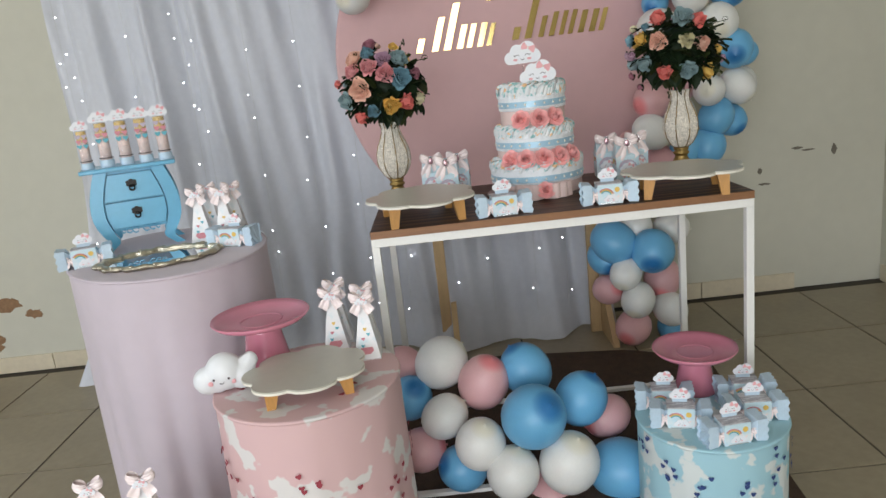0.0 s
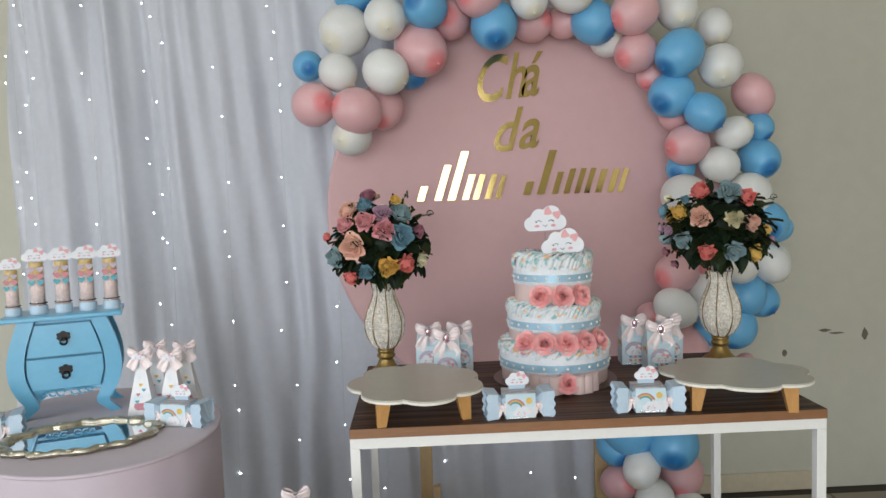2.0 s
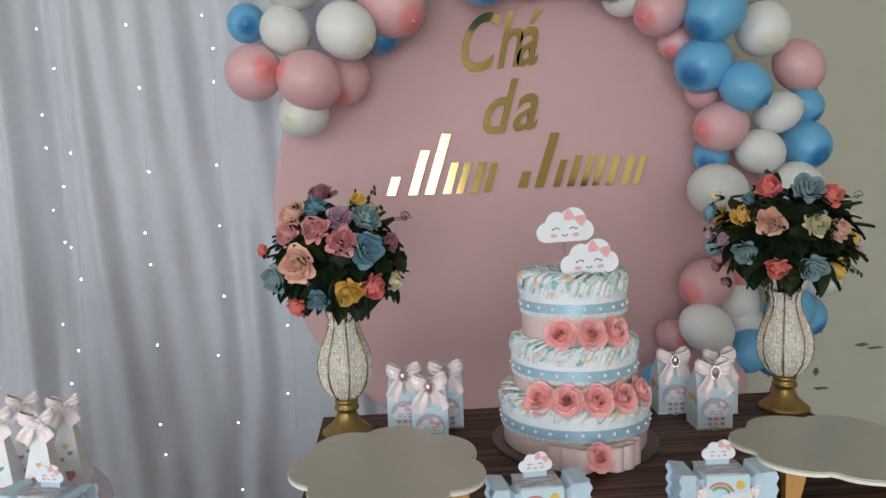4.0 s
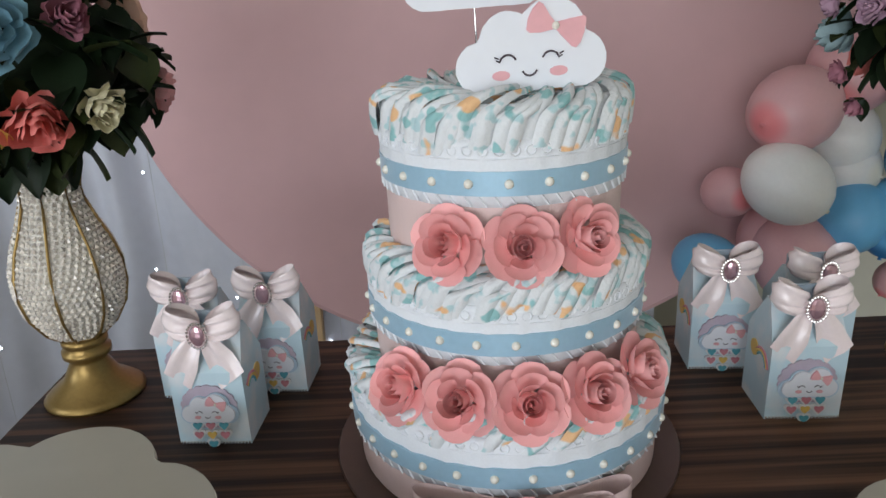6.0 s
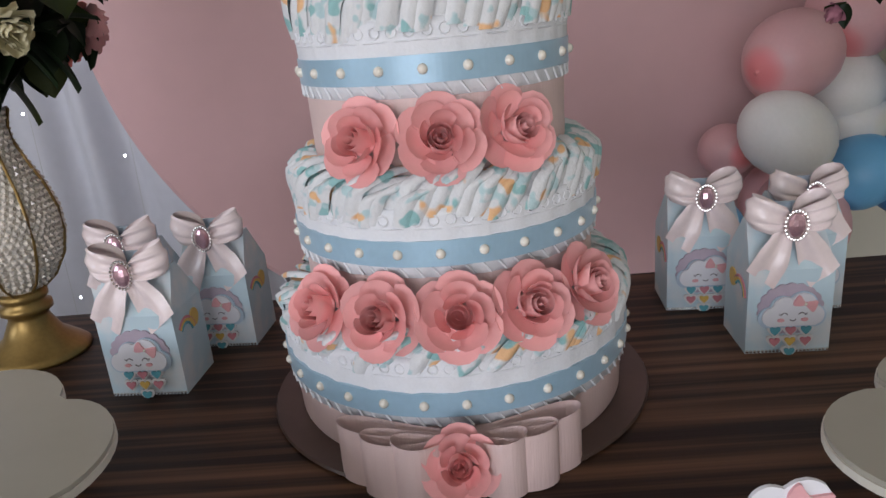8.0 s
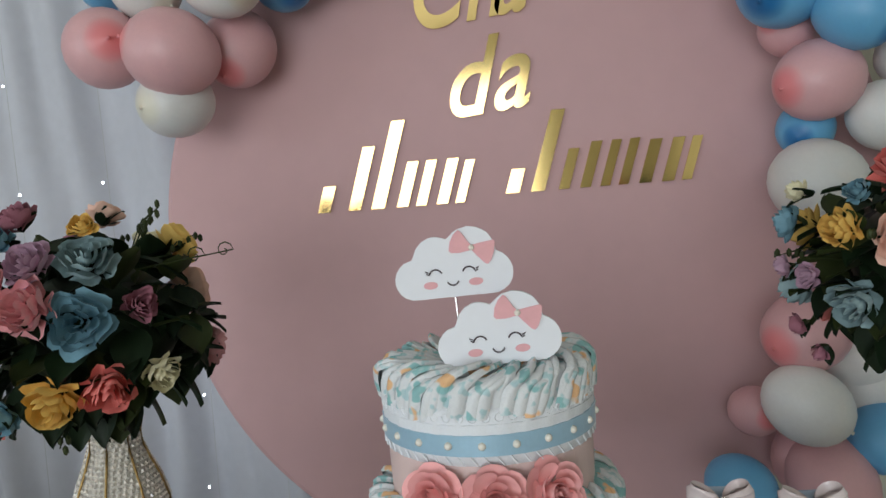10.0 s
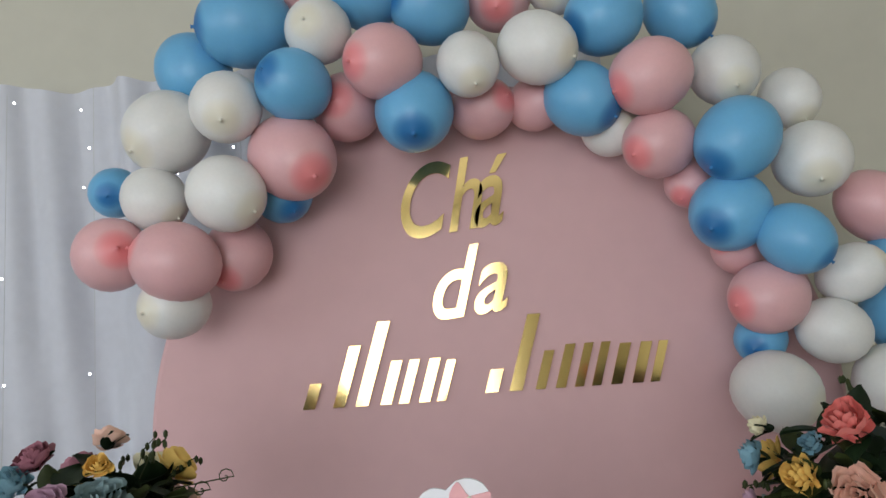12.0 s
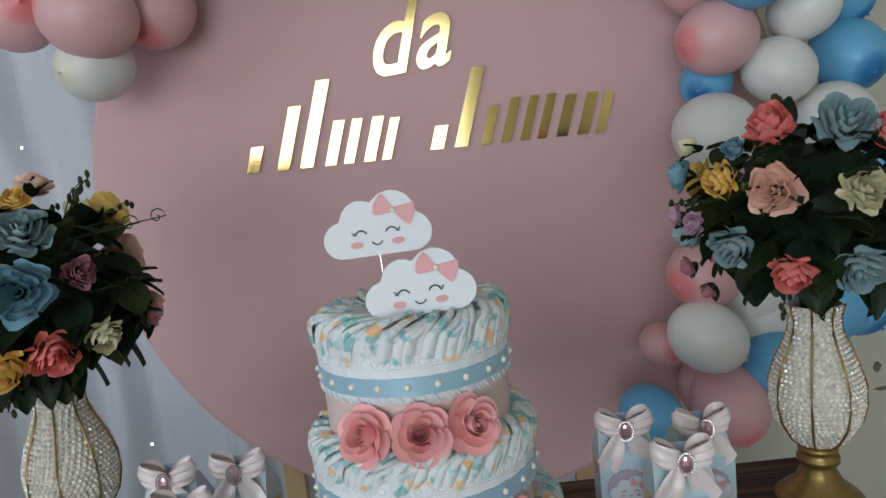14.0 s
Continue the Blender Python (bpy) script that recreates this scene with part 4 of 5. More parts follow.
def bouquet(x, y, zc, rows, seed, label):
    th = thing("flower_arrangement", label, "flower arrangement", x, y, TZ, group="flower arrangements")
    vase(th)
    rng = random.Random(seed)
    c = Vector((0, 0, zc - TZ))
    # unseen ball, added so the gaps between leaves and roses stay dark
    part("moss", ball(0.07, 16, 10, (1.2, 1.15, 0.95), c), M_LEAF, th, "dark green ball added inside to darken the gaps", smooth=True)
    stalk = bmesh.new()
    for i in range(9):
        a = 2 * math.pi * i / 9
        tube([(0.012 * math.cos(a), 0.012 * math.sin(a), 0.23), (0.03 * math.cos(a), 0.03 * math.sin(a), zc - TZ)], 0.002, 5, stalk)
    part("stalk", stalk, M_LEAF, th)
    placed = []
    for kind, px, py, pz, r in rows:
        p = c + (Vector((px - x, py - y, pz - TZ)) - c) * 1.05 + Vector((-0.012 if x < 0 else 0.0, 0, 0))
        placed.append((kind, p, r))
    for kind, p, r in list(placed):
        if p.y < -0.03 and rng.random() < 0.75:
            kinds = list(FLOWER)
            placed.append((kinds[rng.randrange(len(kinds))], Vector((p.x * 0.95, -p.y * 0.9, p.z)), r * 0.95))
    full = 1.32 if x < 0 else 1.08
    for kind, p, r in placed:
        r = r * 0.88 if kind in ("blue", "teal") else r
        d = (p - c).normalized()
        q = d.to_track_quat("Z", "Y")
        m = Matrix.LocRotScale(p - d * r * 0.75, q, (r * full, r * full, r * 1.45)) @ pose(0, 0, 0, 0, 0, rng.uniform(0, 360))
        child("rose", ROSE_MESH[kind][rng.randrange(2)], th, m, kind + " artificial rose")
        for i in range(3):
            a = rng.uniform(0, 2 * math.pi)
            out = (d + 0.9 * (q @ Vector((math.cos(a), math.sin(a), 0)))).normalized()
            child("leaf", LEAVES[rng.randrange(3)], th, Matrix.LocRotScale(p - d * r * 1.3, out.to_track_quat("Y", "Z"), (r * rng.uniform(1.2, 1.7),) * 3))
    for i in range(210):
        v = Vector((rng.gauss(0, 1), rng.gauss(0, 1), rng.gauss(0, 0.8))).normalized()
        p = c + Vector((v.x * 0.095, v.y * 0.095, v.z * 0.08))
        out = (v + Vector((rng.uniform(-1.1, 1.1), rng.uniform(-1.1, 1.1), rng.uniform(-1.1, 0.8)))).normalized()
        child("leaf", LEAVES[rng.randrange(3)], th, Matrix.LocRotScale(p, out.to_track_quat("Y", "Z"), (rng.uniform(0.032, 0.06),) * 3))
    sprig = bmesh.new()
    for i in range(7):
        v = Vector((rng.gauss(0, 1), rng.gauss(0, 1), rng.gauss(0, 0.9))).normalized()
        a, b = c + v * 0.09, c + Vector((v.x * 0.155, v.y * 0.155, v.z * 0.14))
        tube([a, (a + b) / 2 + Vector((0, 0, 0.01)), b], 0.0008, 4, sprig)
        for k in range(7):
            p = a.lerp(b, 0.4 + 0.6 * k / 6)
            bmesh.ops.create_icosphere(sprig, subdivisions=1, radius=0.003, matrix=Matrix.Translation(p + Vector((rng.uniform(-1, 1), rng.uniform(-1, 1), rng.uniform(-1, 1))) * 0.005) @ Matrix.Diagonal((1, 1, 1.8, 1)))
    tagged(part("filler_greenery", sprig, M_LEAFO, th, "thin green filler sprigs"), kind="stuff")
    for s in (0.05, -0.03):
        pts = [(0.125 + (0.011 - 0.0009 * i) * math.cos(0.7 * i), s, zc - TZ + 0.07 + (0.011 - 0.0009 * i) * math.sin(0.7 * i)) for i in range(12)]
        part("tendril", tube([(0.06, s, zc - TZ + 0.06)] + pts, 0.0008, 4), M_LEAFO, th)
    return th


bouquet(-0.428, 0.437, 1.115, [
    ("peach", -0.491, 0.338, 1.203, 0.0195), ("pink", -0.449, 0.301, 1.177, 0.0241), ("teal", -0.449, 0.329, 1.215, 0.0214), ("lilac", -0.407, 0.311, 1.194, 0.0177),
    ("blue", -0.362, 0.332, 1.194, 0.0233), ("pink", -0.404, 0.294, 1.155, 0.0260), ("teal", -0.362, 0.307, 1.138, 0.0261), ("plum", -0.322, 0.345, 1.146, 0.0159),
    ("peach", -0.480, 0.298, 1.117, 0.0241), ("blue", -0.527, 0.343, 1.088, 0.0223), ("coral", -0.487, 0.339, 1.038, 0.0186), ("teal", -0.449, 0.309, 1.054, 0.0205),
    ("yellow", -0.396, 0.307, 1.063, 0.0252), ("coral", -0.352, 0.326, 1.069, 0.0234), ("cream", -0.317, 0.364, 1.074, 0.0188), ("pink", -0.497, 0.318, 1.169, 0.0213),
    ("plum", -0.444, 0.354, 1.234, 0.0167), ("yellow", -0.376, 0.353, 1.222, 0.0103), ("coral", -0.543, 0.362, 1.137, 0.0120)], 5, "mixed artificial roses in a crystal-bead vase, pink in front")
bouquet(0.447, 0.43, 1.128, [
    ("coral", 0.361, 0.346, 1.223, 0.0280), ("blue", 0.424, 0.320, 1.219, 0.0298), ("coral", 0.466, 0.319, 1.205, 0.0214), ("yellow", 0.316, 0.361, 1.169, 0.0224),
    ("peach", 0.351, 0.320, 1.158, 0.0242), ("cream", 0.426, 0.295, 1.154, 0.0260), ("peach", 0.473, 0.305, 1.142, 0.0251), ("yellow", 0.534, 0.357, 1.121, 0.0159),
    ("blue", 0.323, 0.358, 1.100, 0.0299), ("coral", 0.373, 0.332, 1.070, 0.0252), ("blue", 0.435, 0.318, 1.070, 0.0271), ("yellow", 0.506, 0.362, 1.059, 0.0281),
    ("teal", 0.331, 0.357, 1.200, 0.0159), ("lilac", 0.301, 0.391, 1.124, 0.0122), ("plum", 0.313, 0.447, 1.067, 0.0113), ("plum", 0.341, 0.463, 1.033, 0.0113),
    ("lilac", 0.551, 0.373, 1.092, 0.0131)], 6, "mixed artificial roses in a crystal-bead vase, cream in front")


# ---- favours ----
def rainbow(parent, r, m):
    for k, mt in enumerate((M_ROSYPINK, M_YELP, M_TEALP)):
        part("rainbow_band", tube(arc(0, 0, r - 0.16 * k * r, 10, 140, 0, 8), 0.08 * r, 5), mt, parent, "", m)


def gift_bag():
    th = thing("gift_box", "pale blue gable box with a pink satin bow and cloud tag", "gift box", group="gable boxes")
    w, d, h, t = 0.066, 0.056, 0.072, 0.108
    bm = bmesh.new()
    pts = [(-w / 2, -d / 2, 0), (w / 2, -d / 2, 0), (w / 2, d / 2, 0), (-w / 2, d / 2, 0), (-w / 2, -d / 2, h), (w / 2, -d / 2, h), (w / 2, d / 2, h), (-w / 2, d / 2, h), (-w / 2 + 0.004, -0.004, t), (w / 2 - 0.004, -0.004, t), (w / 2 - 0.004, 0.004, t), (-w / 2 + 0.004, 0.004, t)]
    v = [bm.verts.new(p) for p in pts]
    for q in ((3, 2, 1, 0), (0, 1, 5, 4), (1, 2, 6, 5), (2, 3, 7, 6), (3, 0, 4, 7), (4, 5, 9, 8), (6, 7, 11, 10), (8, 9, 10, 11), (5, 6, 10, 9), (7, 4, 8, 11)):
        bm.faces.new([v[i] for i in q])
    body = part("body", bm, M_CARDG, th)
    part("flap", box(-w / 2 + 0.006, w / 2 - 0.006, -0.0015, 0.0015, t - 0.001, t + 0.012), M_CARDB, th, "folded card ridge")
    part("lace_disc", prism(disc_outline(0.0245, 0.021, 72, 0, 0.039, 18, 0.06), -d / 2 - 0.002, -d / 2), M_MAUVE, th, "mauve scalloped paper disc")
    part("cloud_backing", prism(cloud_outline(0.053), -0.001, 0.001), M_CARDB, th, "pale blue cloud backing", pose(0, -d / 2 - 0.0035, 0.024))
    smiling_cloud(th, 0.048, -d / 2 - 0.006, 0.0265, 0.002)
    k = 0
    for r_, row in enumerate(((-0.012, 0, 0.012), (-0.006 * 2, 0, 0.012), (0,))):
        for x in row:
            part("heart_edge", prism(heart_outline(0.0125), -0.002, 0), M_CARDW, th, "", pose(x, -d / 2 - 0.0022, 0.022 - 0.0095 * r_))
            part("heart", prism(heart_outline(0.0085), -0.001, 0), (M_TEALP, M_ROSYPINK, M_TEALP, M_ROSYPINK, M_YELP, M_ROSYPINK, M_TEALP)[k], th, "", pose(x, -d / 2 - 0.0044, 0.022 - 0.0095 * r_))
            k += 1
    part("bead_trim", beads(22, (-w / 2, -d / 2 - 0.001, 0.002), (w / 2, -d / 2 - 0.001, 0.002), 0.0014), M_SILVER, th, "row of silver beads")
    for s in (-1, 1):
        part("sun", prism(disc_outline(0.008, 0.008, 14), -0.001, 0), M_YELP, th, "yellow printed sun", pose(s * (w / 2), 0.008, 0.055, 0, 0, 90 * s))
        rainbow(th, 0.016, pose(s * (w / 2), -0.008, 0.045, 0, 0, 90 * s))
    satin_bow(th, 0.069, pose(0, -0.016, t + 0.001), tails=0.64)
    return th


bag = gift_bag()
bag.matrix_basis = pose(-0.272, 0.363, TZ, 0, 0, -4)
for x, y, r in ((-0.316, 0.446, -3), (-0.235, 0.45, -5), (0.258, 0.361, -3), (0.222, 0.456, -4), (0.306, 0.437, 2)):
    copy_thing(bag, pose(x, y, TZ, 0, 0, r))


def candy_box():
    th = thing("candy_box", "sweet-shaped pale blue card box with satin bows", "favour box", group="sweet-shaped boxes")
    w, d, h = 0.062, 0.052, 0.05
    part("body", box(-w / 2, w / 2, -d / 2, d / 2, 0, h, 0.001), M_CARDG, th)
    part("lid", box(-w / 2 - 0.001, w / 2 + 0.001, -d / 2 + 0.003, d / 2 + 0.001, h, h + 0.0015), M_STRIPE, th, "grey striped top")
    for s in (-1, 1):
        bm = bmesh.new()
        n = 24
        rows = []
        for k, (x, q) in enumerate(((0.031, 0.62), (0.036, 0.5), (0.046, 1.0), (0.0675, 1.08))):
            ring = []
            for cx, cz, m in ((-1, -1, 6), (1, -1, 6), (1, 1, 6), (-1, 1, 6)):
                nx, nz = {(-1, -1): (1, -1), (1, -1): (1, 1), (1, 1): (-1, 1), (-1, 1): (-1, -1)}[(cx, cz)]
                for i in range(m):
                    t = i / m
                    py, pz = cx + (nx - cx) * t, cz + (nz - cz) * t
                    ripple = 0.004 * abs(math.sin(math.pi * t * 3)) if k == 3 else 0
                    ring.append(bm.verts.new((s * (x + ripple), py * d / 2 * q, h * 0.54 + pz * h / 2 * q)))
            rows.append(ring)
        for a, b in zip(rows, rows[1:]):
            for i in range(n):
                bm.faces.new((a[i], a[(i + 1) % n], b[(i + 1) % n], b[i]))
        bm.faces.new(rows[0])
        bm.faces.new([bm.verts.new((v.co.x - s * 0.006, v.co.y * 0.96, v.co.z)) for v in rows[-1]])
        part("wing", bm, M_CARDB, th, "flared end with a scalloped rim", smooth=False)
        satin_bow(th, 0.05, pose(s * 0.037, -0.016, h * 0.5, 0, 0, 0), gem=False, tails=0.36)
    smiling_cloud(th, 0.05, 0.01, h + 0.01, 0.002)
    part("tag_base", box(-0.017, 0.017, 0.011, 0.017, h, h + 0.016), M_CARDB, th, "blue tag foot")
    smiling_cloud(th, 0.036, -d / 2 - 0.0015, 0.006, 0.001, bow=False)
    part("sun", prism(disc_outline(0.0065, 0.0065, 14, 0.017, 0.036), -d / 2 - 0.001, -d / 2), M_YELP, th, "yellow printed sun")
    rainbow(th, 0.02, pose(-0.012, -d / 2 - 0.0006, 0.02))
    part("bead_trim", beads(18, (-0.024, -d / 2 - 0.002, 0.003), (0.024, -d / 2 - 0.002, 0.003), 0.0014), M_SILVER, th, "row of silver beads")
    return th


AZ, BZ, CZ = 0.735, 0.515, 0.268
candy = candy_box()
candy.matrix_basis = pose(-0.14, 0.048, TZ, 0, 0, 4)
for x, y, z, r in ((0.13, 0.05, TZ, -3), (-1.28, 0.155, AZ, 22), (-0.888, 0.215, AZ, -14),
                   (0.208, -0.1, CZ, -12), (0.216, -0.197, CZ, -14), (0.302, -0.29, CZ, 6), (0.408, -0.105, CZ, -8), (0.39, -0.203, CZ, -4)):
    copy_thing(candy, pose(x, y, z, 0, 0, r))


def cone_box():
    th = thing("pyramid_box", "tall white pyramid favour box tied with a satin bow", "favour box", group="pyramid boxes")
    w, h = 0.031, 0.148
    bm = bmesh.new()
    lo = [bm.verts.new((x * w, y * w, 0)) for x, y in ((-1, -1), (1, -1), (1, 1), (-1, 1))]
    hi = [bm.verts.new((x * 0.004, y * 0.004, h)) for x, y in ((-1, -1), (1, -1), (1, 1), (-1, 1))]
    bm.faces.new(lo[::-1])
    bm.faces.new(hi)
    for i in range(4):
        bm.faces.new((lo[i], lo[(i + 1) % 4], hi[(i + 1) % 4], hi[i]))
    part("body", bm, M_CONE, th)
    lean = math.degrees(math.atan((w - 0.004) / h))
    for x, z, mt in ((-0.006, 0.05, M_ROSYPINK), (0.007, 0.06, M_TEALP), (0.0, 0.072, M_YELP), (-0.008, 0.034, M_TEALP)):
        part("heart", prism(heart_outline(0.009), -0.001, 0), mt, th, "", pose(x, -w + (w - 0.004) * z / h - 0.0004, z, -lean))
    part("umbrella", prism([(-0.013, 0.008), (0.013, 0.008), (0.016, 0.0), (0.008, -0.008), (-0.008, -0.008), (-0.016, 0.0)], -0.001, 0), M_ROSYPINK, th, "coral printed umbrella", pose(0, -w + (w - 0.004) * 0.02 / h - 0.0005, 0.022, -lean))
    part("bead_trim", beads(20, (-w, -w - 0.001, 0.002), (w, -w - 0.001, 0.002), 0.0012), M_SILVER, th)
    satin_bow(th, 0.057, pose(0, -0.012, h - 0.004), gem=False, tails=0.55)
    smiling_cloud(th, 0.03, -0.024, h - 0.014, 0.0015)
    return th


cone = cone_box()
cone.matrix_basis = pose(-1.005, 0.315, AZ, 0, 0, 6)
for x, y, z, r in ((-0.998, 0.395, AZ, 6), (-0.925, 0.29, AZ, 4), (-0.918, 0.37, AZ, 8), (-0.588, -0.1, BZ, 4), (-0.506, -0.165, BZ, 2), (-0.588, -0.03, BZ, 5), (-0.512, -0.095, BZ, 3),
                   (-1.045, -0.48, 0.29, 10), (-0.945, -0.47, 0.29, 8)):
    copy_thing(cone, pose(x, y, z, 0, 0, r))


def sweet_tube():
    th = thing("sweet_tube", "clear favour tube of pink sweets with a cloud tag", "favour tube", group="favour tubes")
    part("cap", lathe([(0, 0), (0.0145, 0), (0.015, 0.003), (0.015, 0.016), (0, 0.016)], 20), M_CARDB, th, "pale blue cap", smooth=False)
    part("sweets", lathe([(0, 0.016), (0.0115, 0.016), (0.012, 0.05), (0.0115, 0.066), (0, 0.068)], 16), M_SWEET, th, smooth=True)
    part("sugar", lathe([(0, 0.068), (0.0115, 0.068), (0.0115, 0.094), (0, 0.095)], 16), M_YELP, th, "yellow and lilac sweets")
    part("tube_wall", lathe([(0.0128, 0.016), (0.013, 0.1), (0.012, 0.1), (0.0118, 0.016)], 20), M_CLEAR, th, smooth=True)
    for z, mt in ((0.058, M_TEALP), (0.07, M_ROSYPINK), (0.082, M_MAUVE)):
        for x in (-0.007, 0.007):
            part("heart", prism(heart_outline(0.012), -0.001, 0), mt, th, "", pose(x, -0.0125, z))
    part("bead_ring", tube([(0.0142 * math.cos(a), 0.0142 * math.sin(a), 0.02) for a in (2 * math.pi * i / 16 for i in range(17))], 0.0009, 5), M_BRONZE, th)
    smiling_cloud(th, 0.042, -0.013, 0.097, 0.002)
    return th


# ---- oval plinth with the little chest of drawers ----
def drum(name, label, x, y, z, rx, ry, material, flare=1.0, rz=0, folds=0.006, seed=1):
    th = thing(name, label, "plinth", x, y, 0, rz)
    rng = random.Random(seed)
    p = [rng.uniform(0, 6) for _ in range(4)]

    def f(u, v):
        a = 2 * math.pi * u
        k = (flare + (1 - flare) * v) * (1 + (1 - v) * folds * (2.2 * math.sin(9 * a + p[0]) + 1.5 * math.sin(14 * a + p[1]) + math.sin(23 * a + p[2])))
        return Vector((rx * k * math.cos(a), ry * k * math.sin(a), z * v * 0.994 + 0.001))
    part("cover", grid(f, 160, 16), material, th, smooth=True)
    part("top", slab([(rx * 0.997 * math.cos(2 * math.pi * i / 96), ry * 0.997 * math.sin(2 * math.pi * i / 96)) for i in range(96)], z - 0.008, z), material, th)
    part("hem", tube([(rx * 1.0 * math.cos(2 * math.pi * i / 96), ry * 1.0 * math.sin(2 * math.pi * i / 96), z - 0.004) for i in range(97)], 0.0042, 6), material, th, smooth=True)
    return th


drum("tall_plinth", "tall oval plinth in a mauve stretch fabric cover", -1.085, 0.24, AZ, 0.335, 0.262, M_PLINTH, 1.0, 122, 0.014, 2)
pb = drum("round_plinth", "round plinth in pink cloud-printed fabric", -0.636, -0.258, BZ, 0.204, 0.206, M_PINKCLOTH, 1.02, 0, 0.008, 3)
pc = drum("low_round_plinth", "low round plinth in blue cloud-printed fabric", 0.3, -0.165, CZ, 0.174, 0.174, M_BLUECLOTH, 1.0, 0, 0.004, 4)
drum("small_plinth", "small low plinth in pink fabric", -0.99, -0.475, 0.29, 0.13, 0.11, M_PINKCLOTH, 1.0, 0, 0.004, 5)
rng = random.Random(12)
for th, r, z, mt in ((pb, 0.207, BZ, M_HEART), (pc, 0.175, CZ, M_NAVY)):
    for c in range(7):
        a0, z0 = -math.pi + math.pi * c / 6.5 + 0.2, z * rng.uniform(0.55, 0.9)
        for i in range(6):
            a, zz = a0 + rng.uniform(-0.14, 0.14), z0 + rng.uniform(-0.05, 0.05)
            part("printed_heart", prism(heart_outline(0.013), -0.0006, 0.0), mt, th, "", pose((r + 0.004) * math.cos(a), (r + 0.004) * math.sin(a), zz, 0, rng.uniform(-25, 25), math.degrees(a) + 90))
for i in range(9):
    a, q = rng.uniform(0, 6.28), rng.uniform(0.06, 0.19)
    part("printed_heart", slab(heart_outline(0.014), 0.0, 0.0008), M_HEART, pb, "", pose(q * math.cos(a), q * math.sin(a), BZ, 0, 0, rng.uniform(0, 360)))


def chest():
    th = thing("miniature_chest", "light blue miniature bombe chest with two drawers", "chest of drawers", -1.205, 0.375, AZ, 20)
    D_, H_ = 0.12, 0.23

    def half(z):
        """Half width of the bombe side at height z."""
        t = z / H_
        return 0.085 + 0.03 * math.sin(math.pi * min(1, max(0, (t - 0.12) / 0.88)) ** 0.8) - 0.02 * max(0, 0.35 - t) + (0.03 * (0.12 - t) / 0.12 if t < 0.12 else 0)

    zs = [0.055 + 0.165 * i / 14 for i in range(15)]
    outline = [(half(z) - 0.012, z) for z in zs] + [(-half(z) + 0.012, z) for z in zs[::-1]]
    part("carcass", prism(outline, -D_ / 2 + 0.008, D_ / 2), M_DRESS, th)
    for s in (-1, 1):
        for yy, (y0, y1) in (("front", (-D_ / 2 - 0.004, -D_ / 2 + 0.014)), ("back", (D_ / 2 - 0.014, D_ / 2))):
            zz = [0.0 + 0.22 * i / 20 for i in range(21)]
            inner = lambda z: half(z) - 0.034 + (0.012 * (0.06 - z) / 0.06 if z < 0.06 else 0)
            o = [(s * half(z), z) for z in zz] + [(s * inner(z), z) for z in zz[::-1]]
            part("leg", prism(o if s > 0 else o[::-1], y0, y1), M_DRESS, th, "curved cabriole leg")
    part("top", box(-0.122, 0.122, -D_ / 2 - 0.014, D_ / 2 + 0.004, 0.22, 0.231, 0.003), M_DRESS, th)
    for z0, z1 in ((0.14, 0.21), (0.065, 0.134)):
        o = [(half(z) - 0.038, z) for z in (z0, (z0 + z1) / 2, z1)] + [(-half(z) + 0.038, z) for z in (z1, (z0 + z1) / 2, z0)]
        # darker plate behind the drawer, painting the shade of the gap round it
        part("groove", prism([(x * 1.025, z0 - 0.002 if z == z0 else z1 + 0.002 if z == z1 else z) for x, z in o], -D_ / 2 + 0.003, -D_ / 2 + 0.008), M_DRESSD, th)
        dr = part("drawer", prism(o, -D_ / 2 - 0.004, -D_ / 2 + 0.006), M_DRESS, th)
        zc = (z0 + z1) / 2 + 0.008
        part("handle_plate", prism(disc_outline(0.012, 0.009, 24, 0, zc, 6, 0.3), -D_ / 2 - 0.007, -D_ / 2 - 0.004), M_BRONZE, dr, "dark bronze backplate")
        part("handle_drop", tube(arc(0, zc - 0.012, 0.007, 90, 450, -D_ / 2 - 0.01, 14), 0.0026, 6), M_BRONZE, dr, "dark bronze ring pull", smooth=True)
    bm = bmesh.new()
    for s in (-1, 1):
        for k, (cx, r) in enumerate(((0.014, 0.008), (0.03, 0.007), (0.045, 0.005))):
            tube(arc(s * cx, 0.054, r, 0, 320, -D_ / 2 + 0.004, 12), 0.0022, 5, bm)
    part("carved_apron", bm, M_DRESS, th, "pierced scroll apron")
    th.matrix_basis = th.matrix_basis @ Matrix.Diagonal((1.06, 1.06, 1.06, 1))
    return th


chest()
tubes = sweet_tube()
m0 = pose(-1.205, 0.375, AZ, 0, 0, 20)
for i in range(5):
    m = m0 @ pose(-0.106 + 0.053 * i, -0.02, 0.2448) @ Matrix.Diagonal((1.15, 1.15, 1.15, 1))
    if i == 0:
        tubes.matrix_basis = m
    else:
        copy_thing(tubes, m)


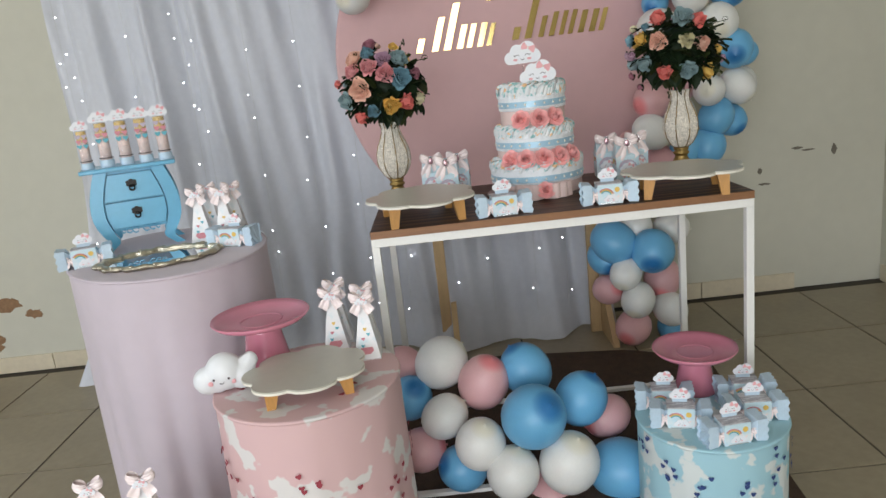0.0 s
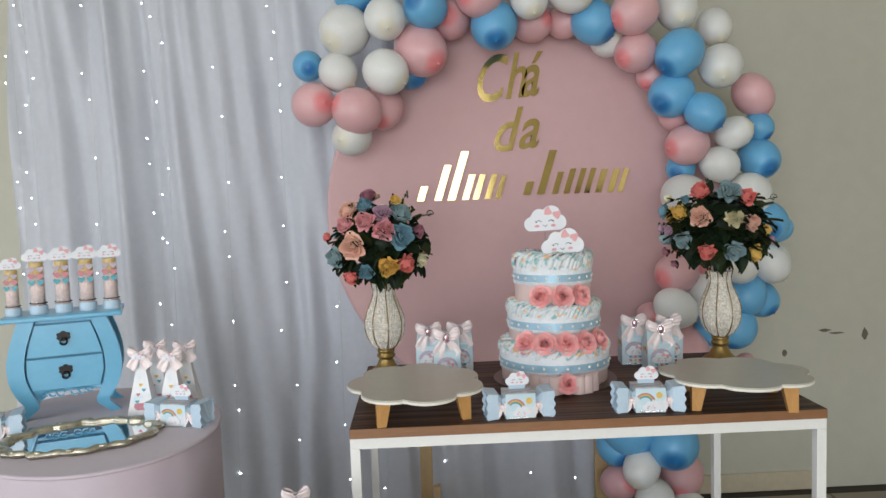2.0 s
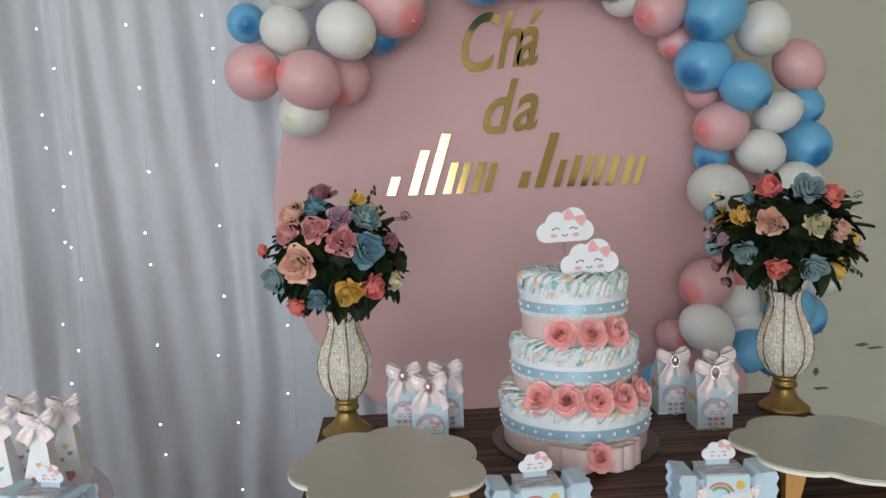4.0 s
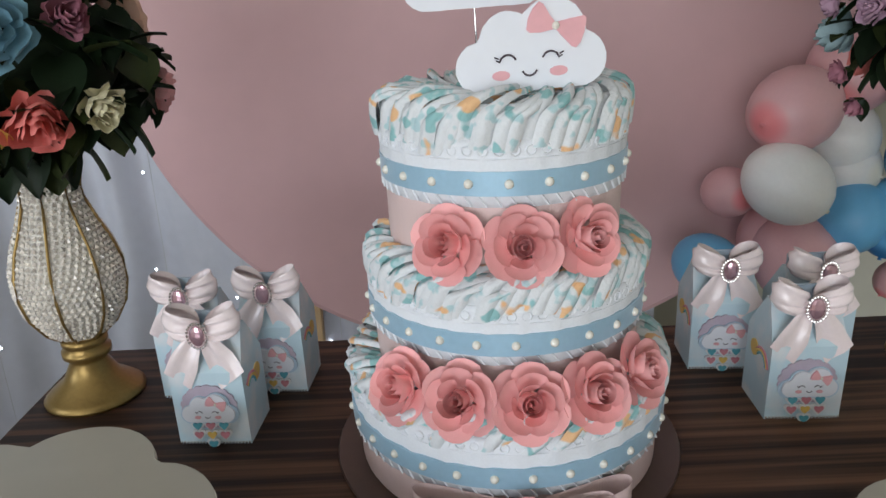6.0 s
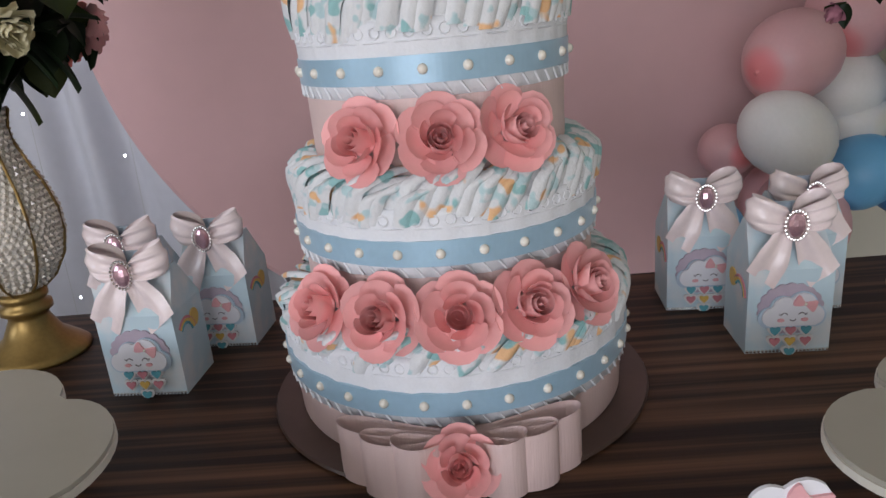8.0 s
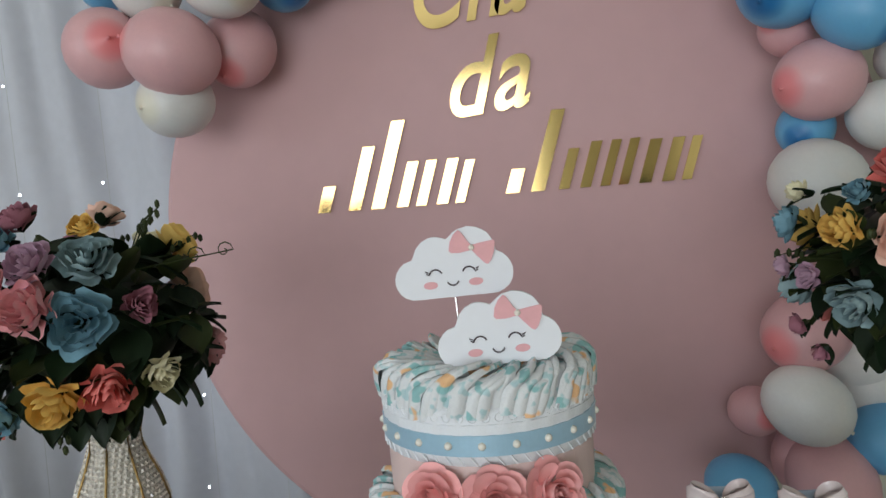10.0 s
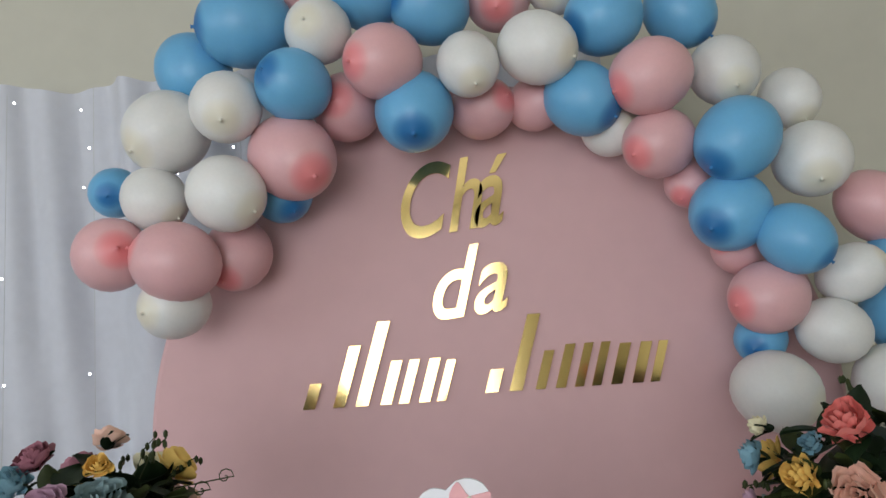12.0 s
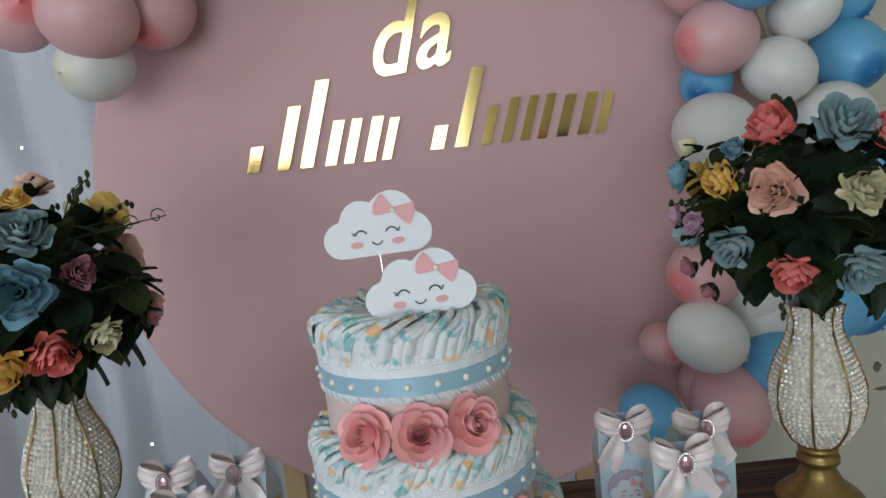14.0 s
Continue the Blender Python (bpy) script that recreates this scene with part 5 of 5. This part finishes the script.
def mirror_tray():
    th = thing("mirror_tray", "oval mirror tray in an ornate antique gold frame", "mirror tray", -1.07, 0.13, AZ, 15)
    part("glass", slab([(0.146 * math.cos(2 * math.pi * i / 64), 0.1 * math.sin(2 * math.pi * i / 64)) for i in range(64)], 0.001, 0.006), M_MIRROR, th, "mirror glass")
    bm = bmesh.new()

    def f(u, v):
        a, b = 2 * math.pi * u, 2 * math.pi * v
        k = 1 + 0.035 * math.sin(12 * a) + 0.02 * math.sin(27 * a + 1)
        r = 0.0095 * (1 + 0.25 * math.sin(18 * a))
        c = 1 + r / 0.13 * math.cos(b)
        return Vector((0.15 * k * c * math.cos(a), 0.105 * k * c * math.sin(a), 0.008 + 0.007 * (1 + 0.2 * math.sin(24 * a)) * math.sin(b)))
    part("frame", grid(f, 120, 10, bm), M_ORNATE, th, "scrolled antique gold frame", smooth=True)
    for i in range(16):
        a = 2 * math.pi * i / 16
        bm = ball(0.006, 8, 6, (1.4, 0.8, 0.7), (0.155 * math.cos(a), 0.109 * math.sin(a), 0.013))
        part("scroll", bm, M_ORNATE, th, smooth=True)


mirror_tray()


# ---- cake stands, cloud risers, toy cloud ----
def cake_stand(x, y, z, h, r, label):
    th = thing("cake_stand", label, "cake stand", x, y, z, group="pink cake stands")
    part("stem", lathe([(0, 0), (r * 0.5, 0), (r * 0.51, 0.004), (r * 0.46, 0.02), (r * 0.36, h - 0.03), (r * 0.4, h - 0.012), (0, h - 0.012)], 40), M_PINKCER, th, smooth=True)
    p = part("plate", lathe([(0, h - 0.014), (r * 0.55, h - 0.012), (r * 0.92, h - 0.002), (r, h + 0.008), (r * 0.985, h + 0.011), (r * 0.9, h + 0.002), (r * 0.5, h - 0.005), (0, h - 0.006)], 64), M_PINKCER, th, smooth=True)
    part("ring", tube([(r * 0.42 * math.cos(2 * math.pi * i / 40), r * 0.42 * math.sin(2 * math.pi * i / 40), h - 0.0048) for i in range(41)], 0.0016, 5), M_PINKCER, p, smooth=True)


cake_stand(-0.748, -0.15, BZ, 0.115, 0.115, "glossy pink ceramic cake stand on the pink plinth")
cake_stand(0.312, -0.03, CZ, 0.11, 0.106, "glossy pink ceramic cake stand on the blue plinth")


def riser(x, y, z, w, d, h, rz, label):
    th = thing("cloud_riser", label, "display riser", x, y, z, rz, group="cloud risers")
    o = []
    n = 96
    for i in range(n):
        a = 2 * math.pi * i / n
        k = 0.83 + 0.17 * abs(math.sin(3.5 * a + 0.5)) ** 0.6
        o.append((w / 2 * k * math.cos(a), d / 2 * k * math.sin(a)))
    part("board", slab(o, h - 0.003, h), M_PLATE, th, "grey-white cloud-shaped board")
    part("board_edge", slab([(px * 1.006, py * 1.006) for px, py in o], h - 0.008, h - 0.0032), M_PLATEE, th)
    for sx in (-1, 1):
        for sy in (-1, 1):
            bm = bmesh.new()
            lo, hi = 0.009, 0.015
            a = [bm.verts.new((sx * w * 0.3 + px * lo, sy * d * 0.27 + py * lo, 0)) for px, py in ((-1, -1), (1, -1), (1, 1), (-1, 1))]
            b = [bm.verts.new((sx * w * 0.28 + px * hi, sy * d * 0.25 + py * hi, h - 0.008)) for px, py in ((-1, -1), (1, -1), (1, 1), (-1, 1))]
            bm.faces.new(a[::-1])
            bm.faces.new(b)
            for i in range(4):
                bm.faces.new((a[i], a[(i + 1) % 4], b[(i + 1) % 4], b[i]))
            part("leg", bm, M_LEGW, th, "tapered light wood leg")


riser(-0.35, 0.112, TZ, 0.29, 0.325, 0.063, 10, "cloud-shaped riser with wooden legs near the table end")
riser(0.33, 0.083, TZ, 0.31, 0.27, 0.063, -12, "cloud-shaped riser with wooden legs beside a vase")
riser(-0.625, -0.315, BZ, 0.27, 0.24, 0.048, 14, "cloud-shaped riser with wooden legs on the pink plinth")


def toy_cloud(x, y, z, s, rz):
    """One moulded body: a domed middle that swells into side puffs and one small puff on the shoulder."""
    puffs = ((-0.036, 0.03, 0.03), (0.0, 0.045, 0.04), (0.032, 0.034, 0.031), (0.052, 0.062, 0.018), (-0.016, 0.028, 0.027))

    def f(u, v):
        a, b = 2 * math.pi * u, math.pi * (v - 0.5)
        d = Vector((math.cos(a) * math.cos(b), math.sin(a) * math.cos(b), math.sin(b)))
        far = 0.0
        for px, pz, r in puffs:
            o = Vector((px, 0, pz - 0.036))
            k = d.dot(o)
            q = k * k - o.length_squared + r * r
            if q > 0:
                far = max(far, k + math.sqrt(q))
        p = d * far
        return Vector((p.x, p.y * 0.8, max(0.0, p.z + 0.036)))
    th = thing("cloud_night_light", "white plastic cloud night light with a small face", "night light", x, y, z, rz)
    b = part("body", grid(f, 56, 32), mat("white_plastic", (0.75, 0.76, 0.78), rough=0.4, var=0.01), th, m=Matrix.Diagonal((s, s, s, 1)), smooth=True)
    for k in (-1, 1):
        part("eye", ball(0.0026, 8, 6, (1, 0.5, 1), (-0.004 + 0.015 * k, -0.0305, 0.04)), M_LINE, b)
        part("cheek", ball(0.0052, 10, 6, (1, 0.4, 1), (-0.004 + 0.023 * k, -0.026, 0.031)), M_BLUSH, b)
    part("mouth", tube(arc(-0.004, 0.034, 0.004, 200, 340, -0.0315, 6), 0.0008, 5), M_LINE, b)


toy_cloud(-0.808, -0.285, BZ, 1.06, 8)

# ---- floor tiles and baseboards, piece by piece ----
TX, TY, G = 0.43, 0.455, 0.0035
tile = mesh_of("tile", box(-TX / 2 + G, TX / 2 - G, -TY / 2 + G, TY / 2 - G, -0.012, 0.0, 0.0012), M_TILE)
for i in range(-7, 3):
    for j in range(0, 9):
        x, y = 0.832 + TX * (i - 0.5), 0.86 + TY * 1.5 - TY * (j + 1)
        if x + TX / 2 < WALL_E + 0.3 and x - TX / 2 > WALL_W - 0.2:
            child("tile", tile, floor, pose(x, y, 0))
tmp = [(x, y) for x in range(-11, 3) for y in range(0, 14) if x < -7 or y > 8]
rest = bmesh.new()
for i, j in tmp:
    x, y = 0.832 + TX * (i - 0.5), 0.86 + TY * 1.5 - TY * (j + 1)
    if y - TY / 2 > WALL_S - 0.3:
        box(x - TX / 2 + G, x + TX / 2 - G, y - TY / 2 + G, y + TY / 2 - G, -0.012, 0.0, 0, rest)
tagged(part("far_tiles", rest, M_TILE, floor), kind="stuff")
base = thing("baseboard", "cream ceramic tile baseboard", "baseboard", kind="structure")
skirt = mesh_of("baseboard_tile", box(-TX / 2 + 0.002, TX / 2 - 0.002, -0.012, 0.0, 0.0, 0.075, 0.0015), M_BASE)
for i in range(-9, 3):
    x = 0.839 + TX * (i - 0.5)
    if x + TX / 2 < WALL_E + 0.02:
        child("baseboard_tile", skirt, base, pose(x, WALL_N, 0))
for j in range(9):
    child("baseboard_tile", skirt, base, pose(WALL_E, WALL_N - 0.02 - TX * (j + 0.5), 0, 0, 0, -90))
